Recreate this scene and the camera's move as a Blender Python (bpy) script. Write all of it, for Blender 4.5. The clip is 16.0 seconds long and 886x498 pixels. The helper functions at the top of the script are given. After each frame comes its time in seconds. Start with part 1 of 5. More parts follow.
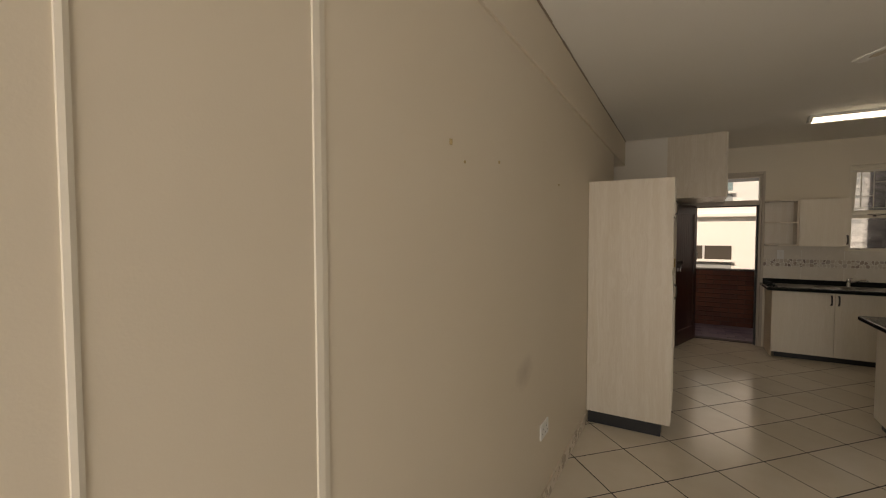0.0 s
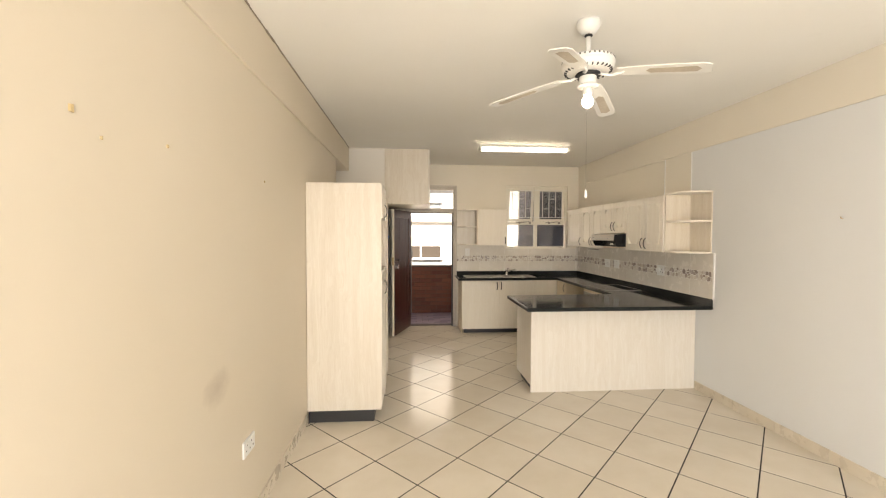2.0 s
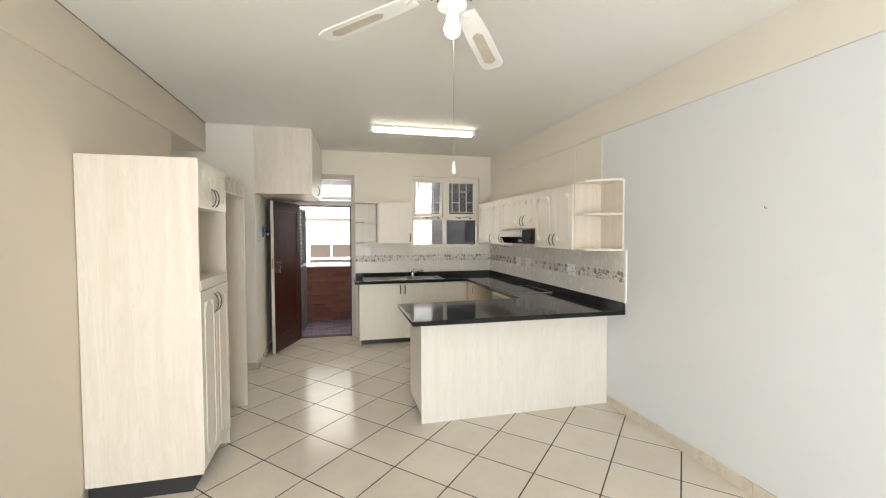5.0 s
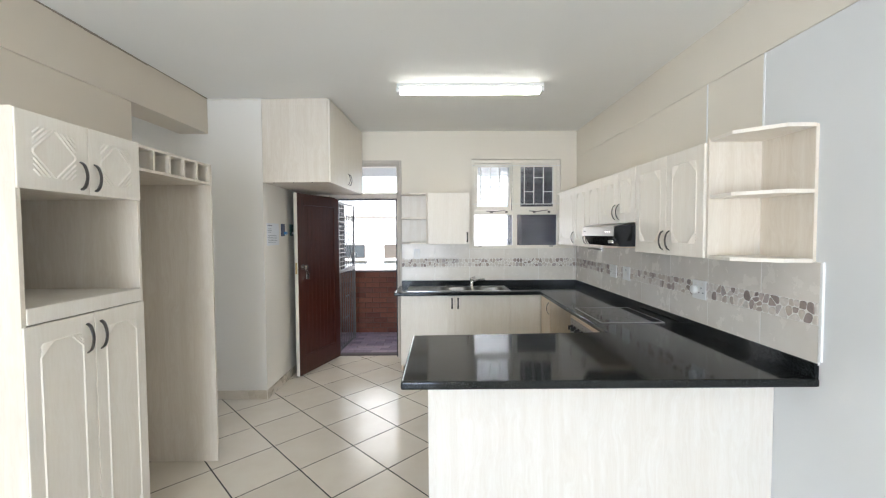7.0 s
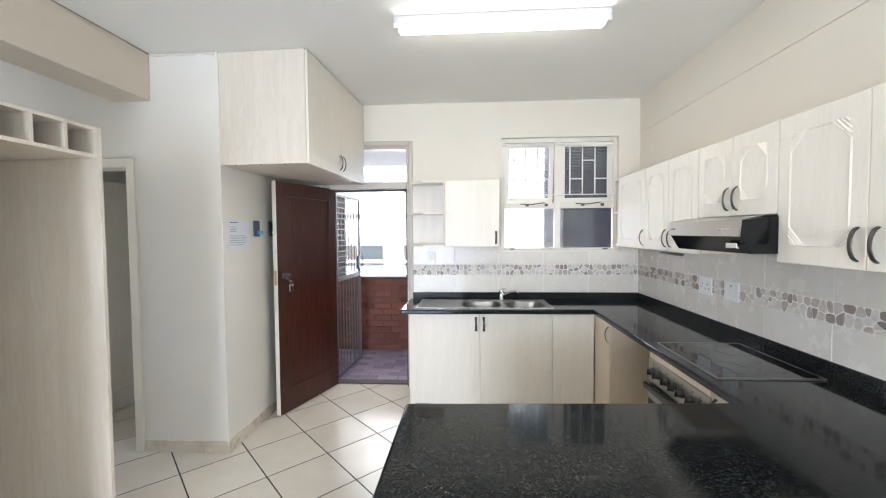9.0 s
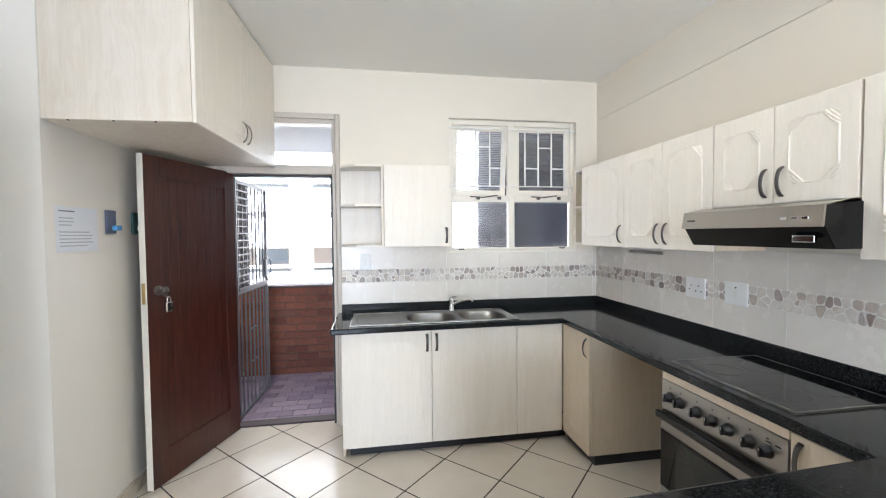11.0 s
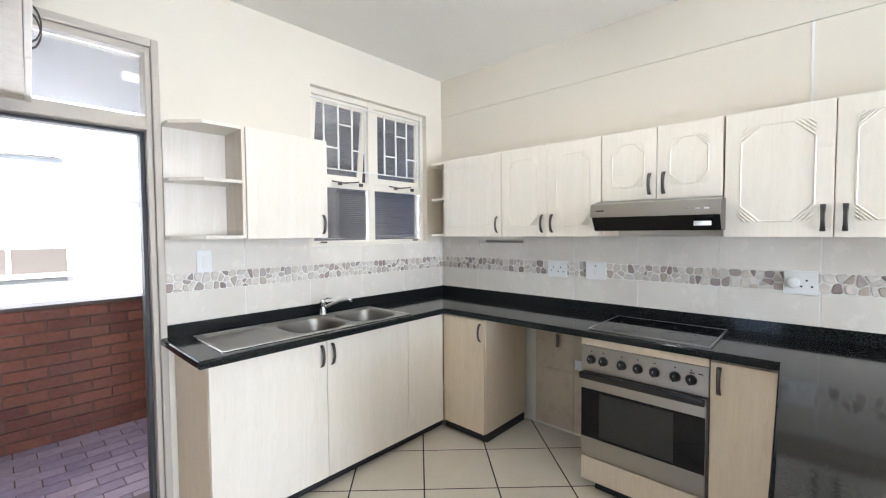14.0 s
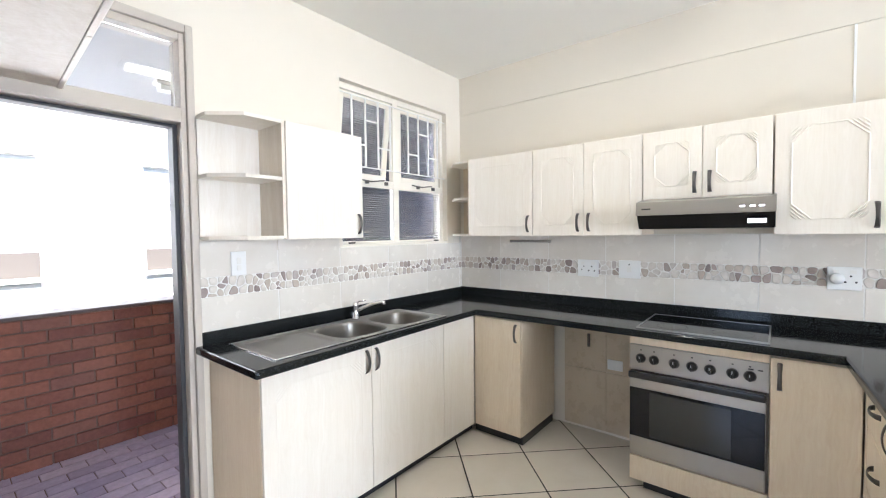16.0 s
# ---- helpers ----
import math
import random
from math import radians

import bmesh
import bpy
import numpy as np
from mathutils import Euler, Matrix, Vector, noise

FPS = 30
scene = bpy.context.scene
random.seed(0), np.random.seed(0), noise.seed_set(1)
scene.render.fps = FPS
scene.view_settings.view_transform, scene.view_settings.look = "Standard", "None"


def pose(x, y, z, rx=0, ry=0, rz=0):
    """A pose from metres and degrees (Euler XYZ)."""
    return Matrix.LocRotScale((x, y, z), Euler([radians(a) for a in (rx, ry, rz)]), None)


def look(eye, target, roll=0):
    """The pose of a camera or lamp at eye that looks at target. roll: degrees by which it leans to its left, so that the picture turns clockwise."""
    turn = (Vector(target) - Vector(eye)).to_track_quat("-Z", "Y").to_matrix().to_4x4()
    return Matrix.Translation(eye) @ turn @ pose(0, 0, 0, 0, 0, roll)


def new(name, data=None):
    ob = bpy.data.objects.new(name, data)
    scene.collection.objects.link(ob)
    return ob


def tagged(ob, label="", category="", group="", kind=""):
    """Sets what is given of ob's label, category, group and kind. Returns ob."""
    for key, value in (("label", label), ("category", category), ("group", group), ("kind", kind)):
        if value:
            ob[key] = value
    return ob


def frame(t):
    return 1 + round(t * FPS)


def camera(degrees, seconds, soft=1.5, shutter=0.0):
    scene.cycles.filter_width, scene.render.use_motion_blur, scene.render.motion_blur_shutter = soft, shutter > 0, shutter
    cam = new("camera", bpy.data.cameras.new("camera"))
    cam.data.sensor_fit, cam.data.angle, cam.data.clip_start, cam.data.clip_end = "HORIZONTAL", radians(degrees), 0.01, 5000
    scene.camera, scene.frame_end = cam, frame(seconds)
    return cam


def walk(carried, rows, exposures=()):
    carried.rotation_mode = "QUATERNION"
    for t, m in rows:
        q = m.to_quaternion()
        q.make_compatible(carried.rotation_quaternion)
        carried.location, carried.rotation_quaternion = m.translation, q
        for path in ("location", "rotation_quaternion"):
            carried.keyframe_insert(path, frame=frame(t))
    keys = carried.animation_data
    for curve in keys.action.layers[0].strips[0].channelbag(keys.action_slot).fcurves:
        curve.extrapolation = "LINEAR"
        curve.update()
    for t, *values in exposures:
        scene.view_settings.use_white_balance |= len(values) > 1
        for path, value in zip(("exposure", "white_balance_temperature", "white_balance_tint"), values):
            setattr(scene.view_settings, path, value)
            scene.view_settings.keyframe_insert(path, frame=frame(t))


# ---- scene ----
cam = camera(93.9, 16.0, 1.15)
PATH = [
    (0, (0.039, 0.421, 1.575), (-0.961, 2.151, 1.496), -0.1),
    (0.5, (0.176, 0.466, 1.562), (-0.412, 2.377, 1.492), 0.1),
    (1, (0.245, 0.473, 1.554), (-0.065, 2.448, 1.49), 0.1),
    (1.5, (0.244, 0.49, 1.561), (0.171, 2.487, 1.494), 0.2),
    (2, (0.224, 0.508, 1.558), (0.379, 2.501, 1.492), 0.2),
    (2.5, (0.204, 0.523, 1.56), (0.55, 2.491, 1.492), 0.2),
    (3, (0.18, 0.538, 1.55), (0.698, 2.469, 1.484), 0.1),
    (3.5, (0.195, 0.585, 1.546), (0.847, 2.474, 1.477), 0.1),
    (3.7, (0.229, 0.612, 1.54), (0.919, 2.488, 1.467), 0.2),
    (5.8, (1.185, 1.77, 1.545), (1.437, 3.752, 1.466), -0.3),
    (6, (1.261, 1.884, 1.536), (1.458, 3.873, 1.457), -0.3),
    (6.5, (1.393, 2.193, 1.53), (1.459, 4.191, 1.454), -0.2),
    (7, (1.48, 2.483, 1.53), (1.488, 4.481, 1.451), -0.3),
    (7.5, (1.557, 2.799, 1.51), (1.462, 4.796, 1.44), -0.1),
    (8, (1.56, 3.081, 1.52), (1.437, 5.076, 1.448), -0.1),
    (8.2, (1.554, 3.162, 1.528), (1.428, 5.156, 1.446), -0.3),
    (10.3, (1.509, 4.112, 1.519), (1.386, 6.107, 1.44), -0.5),
    (10.5, (1.469, 4.163, 1.503), (1.46, 6.162, 1.428), -0.4),
    (11, (1.255, 4.238, 1.487), (1.581, 6.21, 1.414), -0.5),
    (11.5, (1.038, 4.303, 1.455), (1.593, 6.223, 1.384), -0.4),
    (12, (0.861, 4.425, 1.425), (1.611, 6.278, 1.356), -0.4),
    (12.5, (0.699, 4.527, 1.432), (1.651, 6.285, 1.363), -0.4),
    (13, (0.552, 4.648, 1.432), (1.706, 6.279, 1.357), -0.3),
    (13.5, (0.455, 4.825, 1.424), (1.782, 6.319, 1.337), -0.5),
    (14, (0.407, 4.99, 1.426), (1.876, 6.344, 1.344), -0.4),
    (14.5, (0.358, 5.131, 1.432), (1.963, 6.322, 1.349), -0.4),
    (15, (0.317, 5.235, 1.426), (2.038, 6.25, 1.336), -0.3),
    (15.3, (0.295, 5.248, 1.416), (2.031, 6.238, 1.332), -0.2),
    (15.5, (0.258, 5.289, 1.412), (1.989, 6.287, 1.327), -0.4),
    (16, (0.198, 5.334, 1.416), (1.75, 6.593, 1.341), -0.7),
]
EXPOSURES = [
    (0.0, -0.26, 8000, 18), (0.5, 0.6, 7900, 16), (1.0, 1.15, 7700, 16), (1.5, 1.54, 7550, 16), (2.0, 1.68, 7450, 16), (3.0, 1.76, 7150, 14), (3.5, 1.76, 7050, 13),
    (6.0, 1.93, 5850, 11), (7.0, 2.08, 5650, 11), (8.0, 2.38, 5550, 12), (10.5, 2.52, 5500, 13), (12.5, 2.46, 5500, 13), (13.5, 2.62, 5470, 13), (14.5, 2.75, 5470, 13), (16.0, 2.88, 5480, 14),
]
walk(cam, [(t, look(eye, target, roll)) for t, eye, target, roll in PATH], EXPOSURES)

# ---- world, sun, large lights ----
world = bpy.data.worlds.new("world")
scene.world = world
world.use_nodes = True
wn = world.node_tree.nodes
sky = wn.new("ShaderNodeTexSky")
sky.sky_type = "NISHITA"
sky.sun_disc = False
sky.sun_elevation, sky.sun_rotation = radians(40), radians(196)
world.node_tree.links.new(sky.outputs[0], wn["Background"].inputs[0])
wn["Background"].inputs[1].default_value = 0.15

sun = new("sun", bpy.data.lights.new("sun", "SUN"))
sun.data.energy, sun.data.angle, sun.data.color = 5.0, radians(0.5), (1.0, 0.95, 0.86)
sun.matrix_world = look((0, 0, 0), (0.21, 0.74, -0.64))


def area(name, eye, target, w, h, watts, colour):
    lamp = new(name, bpy.data.lights.new(name, "AREA"))
    lamp.data.shape, lamp.data.size, lamp.data.size_y = "RECTANGLE", w, h
    lamp.data.energy, lamp.data.color = watts, colour
    lamp.matrix_world = look(eye, target)
    return lamp


# sky light in the wide patio opening behind the living area
area("patio_daylight", (0.45, -1.72, 1.15), (1.85, 3.0, 2.5), 1.9, 2.1, 45, (0.86, 0.93, 1.0))
# added fill lamp at the unseen passage end, brightens the pier
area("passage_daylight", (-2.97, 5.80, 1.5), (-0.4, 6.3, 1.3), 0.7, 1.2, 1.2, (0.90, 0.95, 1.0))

# ---- materials ----


def mat(name, colour, rough=0.5, metal=0.0, spec=0.5):
    m = bpy.data.materials.new(name)
    m.use_nodes = True
    b = m.node_tree.nodes["Principled BSDF"]
    b.inputs["Base Color"].default_value = (*colour, 1)
    b.inputs["Roughness"].default_value = rough
    b.inputs["Metallic"].default_value = metal
    b.inputs["Specular IOR Level"].default_value = spec
    return m


def node(m, kind, **values):
    n = m.node_tree.nodes.new(kind)
    for key, value in values.items():
        n.inputs[key].default_value = value
    return n


def link(m, a, b):
    m.node_tree.links.new(a, b)


def bsdf(m):
    return m.node_tree.nodes["Principled BSDF"]


def coords(m, scale=(1, 1, 1)):
    c = node(m, "ShaderNodeTexCoord")
    p = node(m, "ShaderNodeMapping", Scale=scale)
    link(m, c.outputs["Object"], p.inputs["Vector"])
    return p.outputs[0]


def world_coords(m, scale=(1, 1, 1)):
    c = node(m, "ShaderNodeNewGeometry")
    p = node(m, "ShaderNodeMapping", Scale=scale)
    link(m, c.outputs["Position"], p.inputs["Vector"])
    return p.outputs[0]


def ramp(m, fac, stops):
    r = node(m, "ShaderNodeValToRGB")
    e = r.color_ramp.elements
    while len(e) < len(stops):
        e.new(0.5)
    for el, (at, col) in zip(e, stops):
        el.position, el.color = at, (*col, 1)
    link(m, fac, r.inputs[0])
    return r.outputs[0]


def mixed(m, fac, a, b, mode="MIX"):
    x = node(m, "ShaderNodeMix")
    x.data_type, x.blend_type = "RGBA", mode
    for sock, value in ((x.inputs[0], fac), (x.inputs[6], a), (x.inputs[7], b)):
        if isinstance(value, (int, float)):
            sock.default_value = value
        elif isinstance(value, tuple):
            sock.default_value = (*value, 1)
        else:
            link(m, value, sock)
    return x.outputs[2]


def bump(m, height, strength=0.2, distance=0.002):
    b = node(m, "ShaderNodeBump", Strength=strength, Distance=distance)
    link(m, height, b.inputs["Height"])
    link(m, b.outputs[0], bsdf(m).inputs["Normal"])


def noise_tex(m, vec, scale, detail=4.0, rough=0.55):
    n = node(m, "ShaderNodeTexNoise", Scale=scale, Detail=detail, Roughness=rough)
    link(m, vec, n.inputs["Vector"])
    return n.outputs[0]


def paint(name, colour, rough=0.55, dirt=0.06, relief=0.15):
    """Wall paint: roller texture, broad tone drift, faint scuffs."""
    m = mat(name, colour, rough)
    v = world_coords(m)
    broad = noise_tex(m, v, 0.9, 3)
    fine = noise_tex(m, v, 9, 5, 0.65)
    dark = tuple(c * (1 - dirt) * f for c, f in zip(colour, (0.99, 0.97, 0.93)))
    col = mixed(m, broad, colour, dark)
    scuff = ramp(m, fine, [(0.62, (0, 0, 0)), (0.85, (1, 1, 1))])
    f = node(m, "ShaderNodeMath")
    f.operation = "MULTIPLY"
    f.inputs[1].default_value = 0.10
    link(m, scuff, f.inputs[0])
    link(m, mixed(m, f.outputs[0], col, tuple(c * 0.7 for c in colour)), bsdf(m).inputs["Base Color"])
    bump(m, noise_tex(m, v, 190, 3), relief, 0.0015)
    return m


def foil(name, light, dark, rough=0.42, streak=0.8):
    """Pale ash foil: long grain along z with cathedral drift."""
    m = mat(name, light, rough)
    v = coords(m, (1, 1, 0.045))
    warp = noise_tex(m, coords(m, (3, 3, 1.2)), 2.0, 2)
    add = node(m, "ShaderNodeVectorMath")
    add.operation = "ADD"
    sc = node(m, "ShaderNodeVectorMath")
    sc.operation = "SCALE"
    sc.inputs[3].default_value = 0.11
    link(m, warp, sc.inputs[0])
    link(m, v, add.inputs[0])
    link(m, sc.outputs[0], add.inputs[1])
    grain = noise_tex(m, add.outputs[0], 90, 4, 0.7)
    wide = noise_tex(m, add.outputs[0], 22, 2)
    g = ramp(m, grain, [(0.38, (1, 1, 1)), (0.68, (0, 0, 0))])
    col = mixed(m, g, dark, light)
    wide_r = ramp(m, wide, [(0.4, (0.92, 0.90, 0.865)), (0.62, (1, 1, 1))])
    link(m, mixed(m, streak, col, wide_r, "MULTIPLY"), bsdf(m).inputs["Base Color"])
    bump(m, grain, 0.12, 0.001)
    return m


CREAM = paint("cream_wall_paint", (0.79, 0.74, 0.645))
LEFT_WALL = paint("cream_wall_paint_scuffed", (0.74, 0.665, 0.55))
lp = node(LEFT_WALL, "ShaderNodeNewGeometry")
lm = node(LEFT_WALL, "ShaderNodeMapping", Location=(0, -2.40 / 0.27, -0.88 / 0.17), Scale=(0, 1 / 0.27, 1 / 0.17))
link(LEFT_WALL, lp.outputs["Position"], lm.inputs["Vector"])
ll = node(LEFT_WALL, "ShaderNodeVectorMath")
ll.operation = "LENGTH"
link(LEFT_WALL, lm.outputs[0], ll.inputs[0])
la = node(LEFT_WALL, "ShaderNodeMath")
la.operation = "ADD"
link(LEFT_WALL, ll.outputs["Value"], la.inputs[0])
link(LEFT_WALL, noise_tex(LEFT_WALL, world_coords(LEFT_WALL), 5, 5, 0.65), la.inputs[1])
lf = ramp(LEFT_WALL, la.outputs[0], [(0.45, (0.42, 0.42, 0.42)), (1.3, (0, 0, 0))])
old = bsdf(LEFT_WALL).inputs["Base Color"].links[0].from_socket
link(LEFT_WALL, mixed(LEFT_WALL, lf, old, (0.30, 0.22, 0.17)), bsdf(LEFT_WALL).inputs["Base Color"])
WHITE_WALL = paint("white_wall_paint", (0.745, 0.76, 0.77))
PIER = paint("offwhite_wall_paint", (0.86, 0.83, 0.77))
CEIL = paint("ceiling_paint", (0.92, 0.915, 0.88), 0.7, 0.04)
# same foil as the doors, with the corner's dim warm light in its tan
FOIL = foil("ash_foil_warm_dim", (0.785, 0.675, 0.515), (0.735, 0.61, 0.45), 0.42, 0.45)
FOIL_W = foil("pale_ash_foil", (0.85, 0.795, 0.705), (0.815, 0.752, 0.655), 0.36, 0.32)
PANEL = foil("streaked_ash_foil", (0.785, 0.72, 0.62), (0.735, 0.66, 0.555), 0.40, 0.7)
# paler copy of PANEL: daylight on the peninsula back is put into the colour
PANEL_W = foil("streaked_foil_daylit", (0.815, 0.775, 0.71), (0.775, 0.725, 0.65), 0.38, 0.5)
BLACK = mat("black_plinth", (0.022, 0.022, 0.024), 0.45)
STEEL = mat("brushed_steel", (0.39, 0.37, 0.34), 0.28, 1.0)
sv = coords(STEEL, (4, 260, 260))
bump(STEEL, noise_tex(STEEL, sv, 1.0, 2), 0.05, 0.0005)
DULL_STEEL = mat("dull_steel", (0.30, 0.288, 0.268), 0.32, 1.0)
bump(DULL_STEEL, noise_tex(DULL_STEEL, coords(DULL_STEEL, (4, 260, 260)), 1.0, 2), 0.05, 0.0005)
CHROME = mat("chrome", (0.82, 0.82, 0.82), 0.08, 1.0)
PEWTER = mat("pewter_handle", (0.115, 0.103, 0.092), 0.36, 0.85)
PLASTIC = mat("white_plastic", (0.82, 0.82, 0.80), 0.35)
WHITE_METAL = mat("white_enamel", (0.80, 0.79, 0.75), 0.35)
FRAME = paint("frame_paint", (0.56, 0.51, 0.445), 0.4, 0.1)
TRIMWHITE = paint("gloss_white_paint", (0.84, 0.80, 0.71), 0.35, 0.05, 0.08)
GLASS_BLACK = mat("black_glass", (0.005, 0.005, 0.006), 0.05, 0.0, 0.3)
RUBBER = mat("dark_grey_plastic", (0.03, 0.03, 0.032), 0.5)
BRASS = mat("aged_brass", (0.55, 0.40, 0.18), 0.3, 1.0)
PAPER = mat("paper", (0.80, 0.82, 0.86), 0.8)
INK = mat("ink", (0.12, 0.13, 0.18), 0.8)
BLUE = mat("blue_plastic", (0.075, 0.09, 0.16), 0.4)
GREEN = mat("dark_green_plastic", (0.03, 0.10, 0.09), 0.4)
SILICONE = mat("white_trim_strip", (0.86, 0.86, 0.84), 0.4)
SOOT = mat("rust_spot", (0.36, 0.22, 0.08), 0.9)

GRANITE = mat("black_granite", (0.02, 0.02, 0.021), 0.09, 0.0, 0.22)
gv = world_coords(GRANITE)
speck = noise_tex(GRANITE, gv, 165, 3, 0.75)
cell = node(GRANITE, "ShaderNodeTexVoronoi", Scale=330.0)
link(GRANITE, gv, cell.inputs["Vector"])
sp = ramp(GRANITE, speck, [(0.42, (0.005, 0.0055, 0.0055)), (0.56, (0.020, 0.0215, 0.021)), (0.72, (0.062, 0.065, 0.063))])
link(GRANITE, mixed(GRANITE, ramp(GRANITE, cell.outputs[0], [(0.10, (0.35, 0.35, 0.35)), (0.16, (0, 0, 0))]), sp, (0.035, 0.037, 0.035)), bsdf(GRANITE).inputs["Base Color"])
link(GRANITE, ramp(GRANITE, noise_tex(GRANITE, gv, 5, 4), [(0.3, (0.065, 0.065, 0.065)), (0.8, (0.12, 0.12, 0.12))]), bsdf(GRANITE).inputs["Roughness"])


def tile_mat(name, a, b, rough, big=6.0):
    m = mat(name, a, rough)
    v = world_coords(m)
    info = node(m, "ShaderNodeObjectInfo")
    cl = noise_tex(m, v, big, 5, 0.6)
    col = mixed(m, ramp(m, cl, [(0.2, (0, 0, 0)), (0.85, (1, 1, 1))]), a, b)
    tone = ramp(m, info.outputs["Random"], [(0, (0.93, 0.925, 0.915)), (1, (1, 1, 1))])
    link(m, mixed(m, 1.0, col, tone, "MULTIPLY"), bsdf(m).inputs["Base Color"])
    link(m, ramp(m, noise_tex(m, v, 14, 4), [(0.3, (rough * 0.88,) * 3), (0.75, (rough * 1.2,) * 3)]), bsdf(m).inputs["Roughness"])
    bump(m, cl, 0.025, 0.002)
    return m


FLOOR_TILE = tile_mat("ceramic_floor_tile", (0.79, 0.725, 0.62), (0.70, 0.62, 0.50), 0.17, 3.5)
WALL_TILE = tile_mat("glazed_wall_tile", (0.825, 0.79, 0.73), (0.71, 0.66, 0.585), 0.25, 4.5)
BEIGE_TILE = tile_mat("beige_wall_tile", (0.66, 0.55, 0.40), (0.57, 0.46, 0.32), 0.28, 4.0)
SKIRT_TILE = tile_mat("skirting_tile", (0.72, 0.65, 0.54), (0.63, 0.55, 0.44), 0.28, 5.0)
GROUT = paint("dark_grout", (0.035, 0.030, 0.027), 0.9)
GROUT_W = paint("white_grout", (0.84, 0.83, 0.80), 0.8)
PEBBLE = mat("pebble", (0.5, 0.43, 0.36), 0.4)
pinfo = node(PEBBLE, "ShaderNodeObjectInfo")
pcol = ramp(PEBBLE, pinfo.outputs["Random"], [(0.0, (0.29, 0.235, 0.21)), (0.14, (0.38, 0.315, 0.285)), (0.28, (0.52, 0.445, 0.375)), (0.42, (0.66, 0.60, 0.525)), (0.65, (0.74, 0.70, 0.64)), (0.88, (0.70, 0.655, 0.60)), (1.0, (0.43, 0.375, 0.355))])
pn = noise_tex(PEBBLE, world_coords(PEBBLE), 40, 4)
link(PEBBLE, mixed(PEBBLE, 0.35, pcol, ramp(PEBBLE, pn, [(0.3, (0.5, 0.45, 0.4)), (0.7, (1, 1, 1))]), "MULTIPLY"), bsdf(PEBBLE).inputs["Base Color"])


def wood(name, light, dark, rough):
    m = mat(name, light, rough)
    v = coords(m, (1, 1, 0.06))
    g = noise_tex(m, v, 70, 5, 0.65)
    w = noise_tex(m, coords(m, (1, 1, 0.25)), 6, 3)
    col = mixed(m, ramp(m, g, [(0.3, (0, 0, 0)), (0.7, (1, 1, 1))]), dark, light)
    link(m, mixed(m, 0.5, col, ramp(m, w, [(0.3, (0.6, 0.55, 0.5)), (0.7, (1, 1, 1))]), "MULTIPLY"), bsdf(m).inputs["Base Color"])
    bump(m, g, 0.2, 0.001)
    return m


MERANTI = wood("dark_meranti", (0.088, 0.021, 0.0105), (0.030, 0.0075, 0.0042), 0.30)
BRICK = mat("red_brick", (0.22, 0.07, 0.045), 0.8)
bi = node(BRICK, "ShaderNodeObjectInfo")
bc = ramp(BRICK, bi.outputs["Random"], [(0, (0.115, 0.038, 0.026)), (0.4, (0.17, 0.058, 0.036)), (0.75, (0.205, 0.075, 0.045)), (1, (0.13, 0.052, 0.04))])
bn = noise_tex(BRICK, world_coords(BRICK), 45, 5)
link(BRICK, mixed(BRICK, 0.6, bc, ramp(BRICK, bn, [(0.3, (0.55, 0.5, 0.48)), (0.7, (1, 1, 1))]), "MULTIPLY"), bsdf(BRICK).inputs["Base Color"])
bump(BRICK, bn, 0.4, 0.004)
MORTAR = paint("mortar", (0.11, 0.07, 0.055), 0.95)
PAVER = mat("purple_paver", (0.16, 0.12, 0.15), 0.75)
vi = node(PAVER, "ShaderNodeObjectInfo")
vc = ramp(PAVER, vi.outputs["Random"], [(0, (0.22, 0.165, 0.22)), (0.5, (0.30, 0.235, 0.30)), (1, (0.36, 0.275, 0.32))])
vn = noise_tex(PAVER, world_coords(PAVER), 30, 5)
link(PAVER, mixed(PAVER, 0.5, vc, ramp(PAVER, vn, [(0.3, (0.6, 0.6, 0.6)), (0.7, (1, 1, 1))]), "MULTIPLY"), bsdf(PAVER).inputs["Base Color"])
bump(PAVER, vn, 0.3, 0.003)
THRESH = paint("dark_threshold", (0.07, 0.05, 0.05), 0.6)
GATE_STEEL = mat("painted_steel_gate", (0.13, 0.13, 0.14), 0.4, 0.4)
FACADE = paint("white_facade", (0.84, 0.81, 0.76), 0.8)
DARKWALL = paint("dark_brick_flank", (0.05, 0.045, 0.05), 0.9)
PANE = mat("window_glass", (0.9, 0.93, 0.95), 0.02)
bsdf(PANE).inputs["Transmission Weight"].default_value = 1.0
bsdf(PANE).inputs["IOR"].default_value = 1.45
REED = mat("reeded_glass", (0.90, 0.93, 0.97), 0.06)
bsdf(REED).inputs["Transmission Weight"].default_value = 1.0

def glow(name, colour, strength):
    m = mat(name, (0.9, 0.9, 0.88), 0.4)
    bsdf(m).inputs["Emission Color"].default_value = (*colour, 1)
    bsdf(m).inputs["Emission Strength"].default_value = strength
    return m


TUBE = glow("fluorescent_diffuser", (1.0, 0.925, 0.74), 4.3)
BULB = glow("lit_bulb", (1.0, 0.92, 0.76), 9.0)

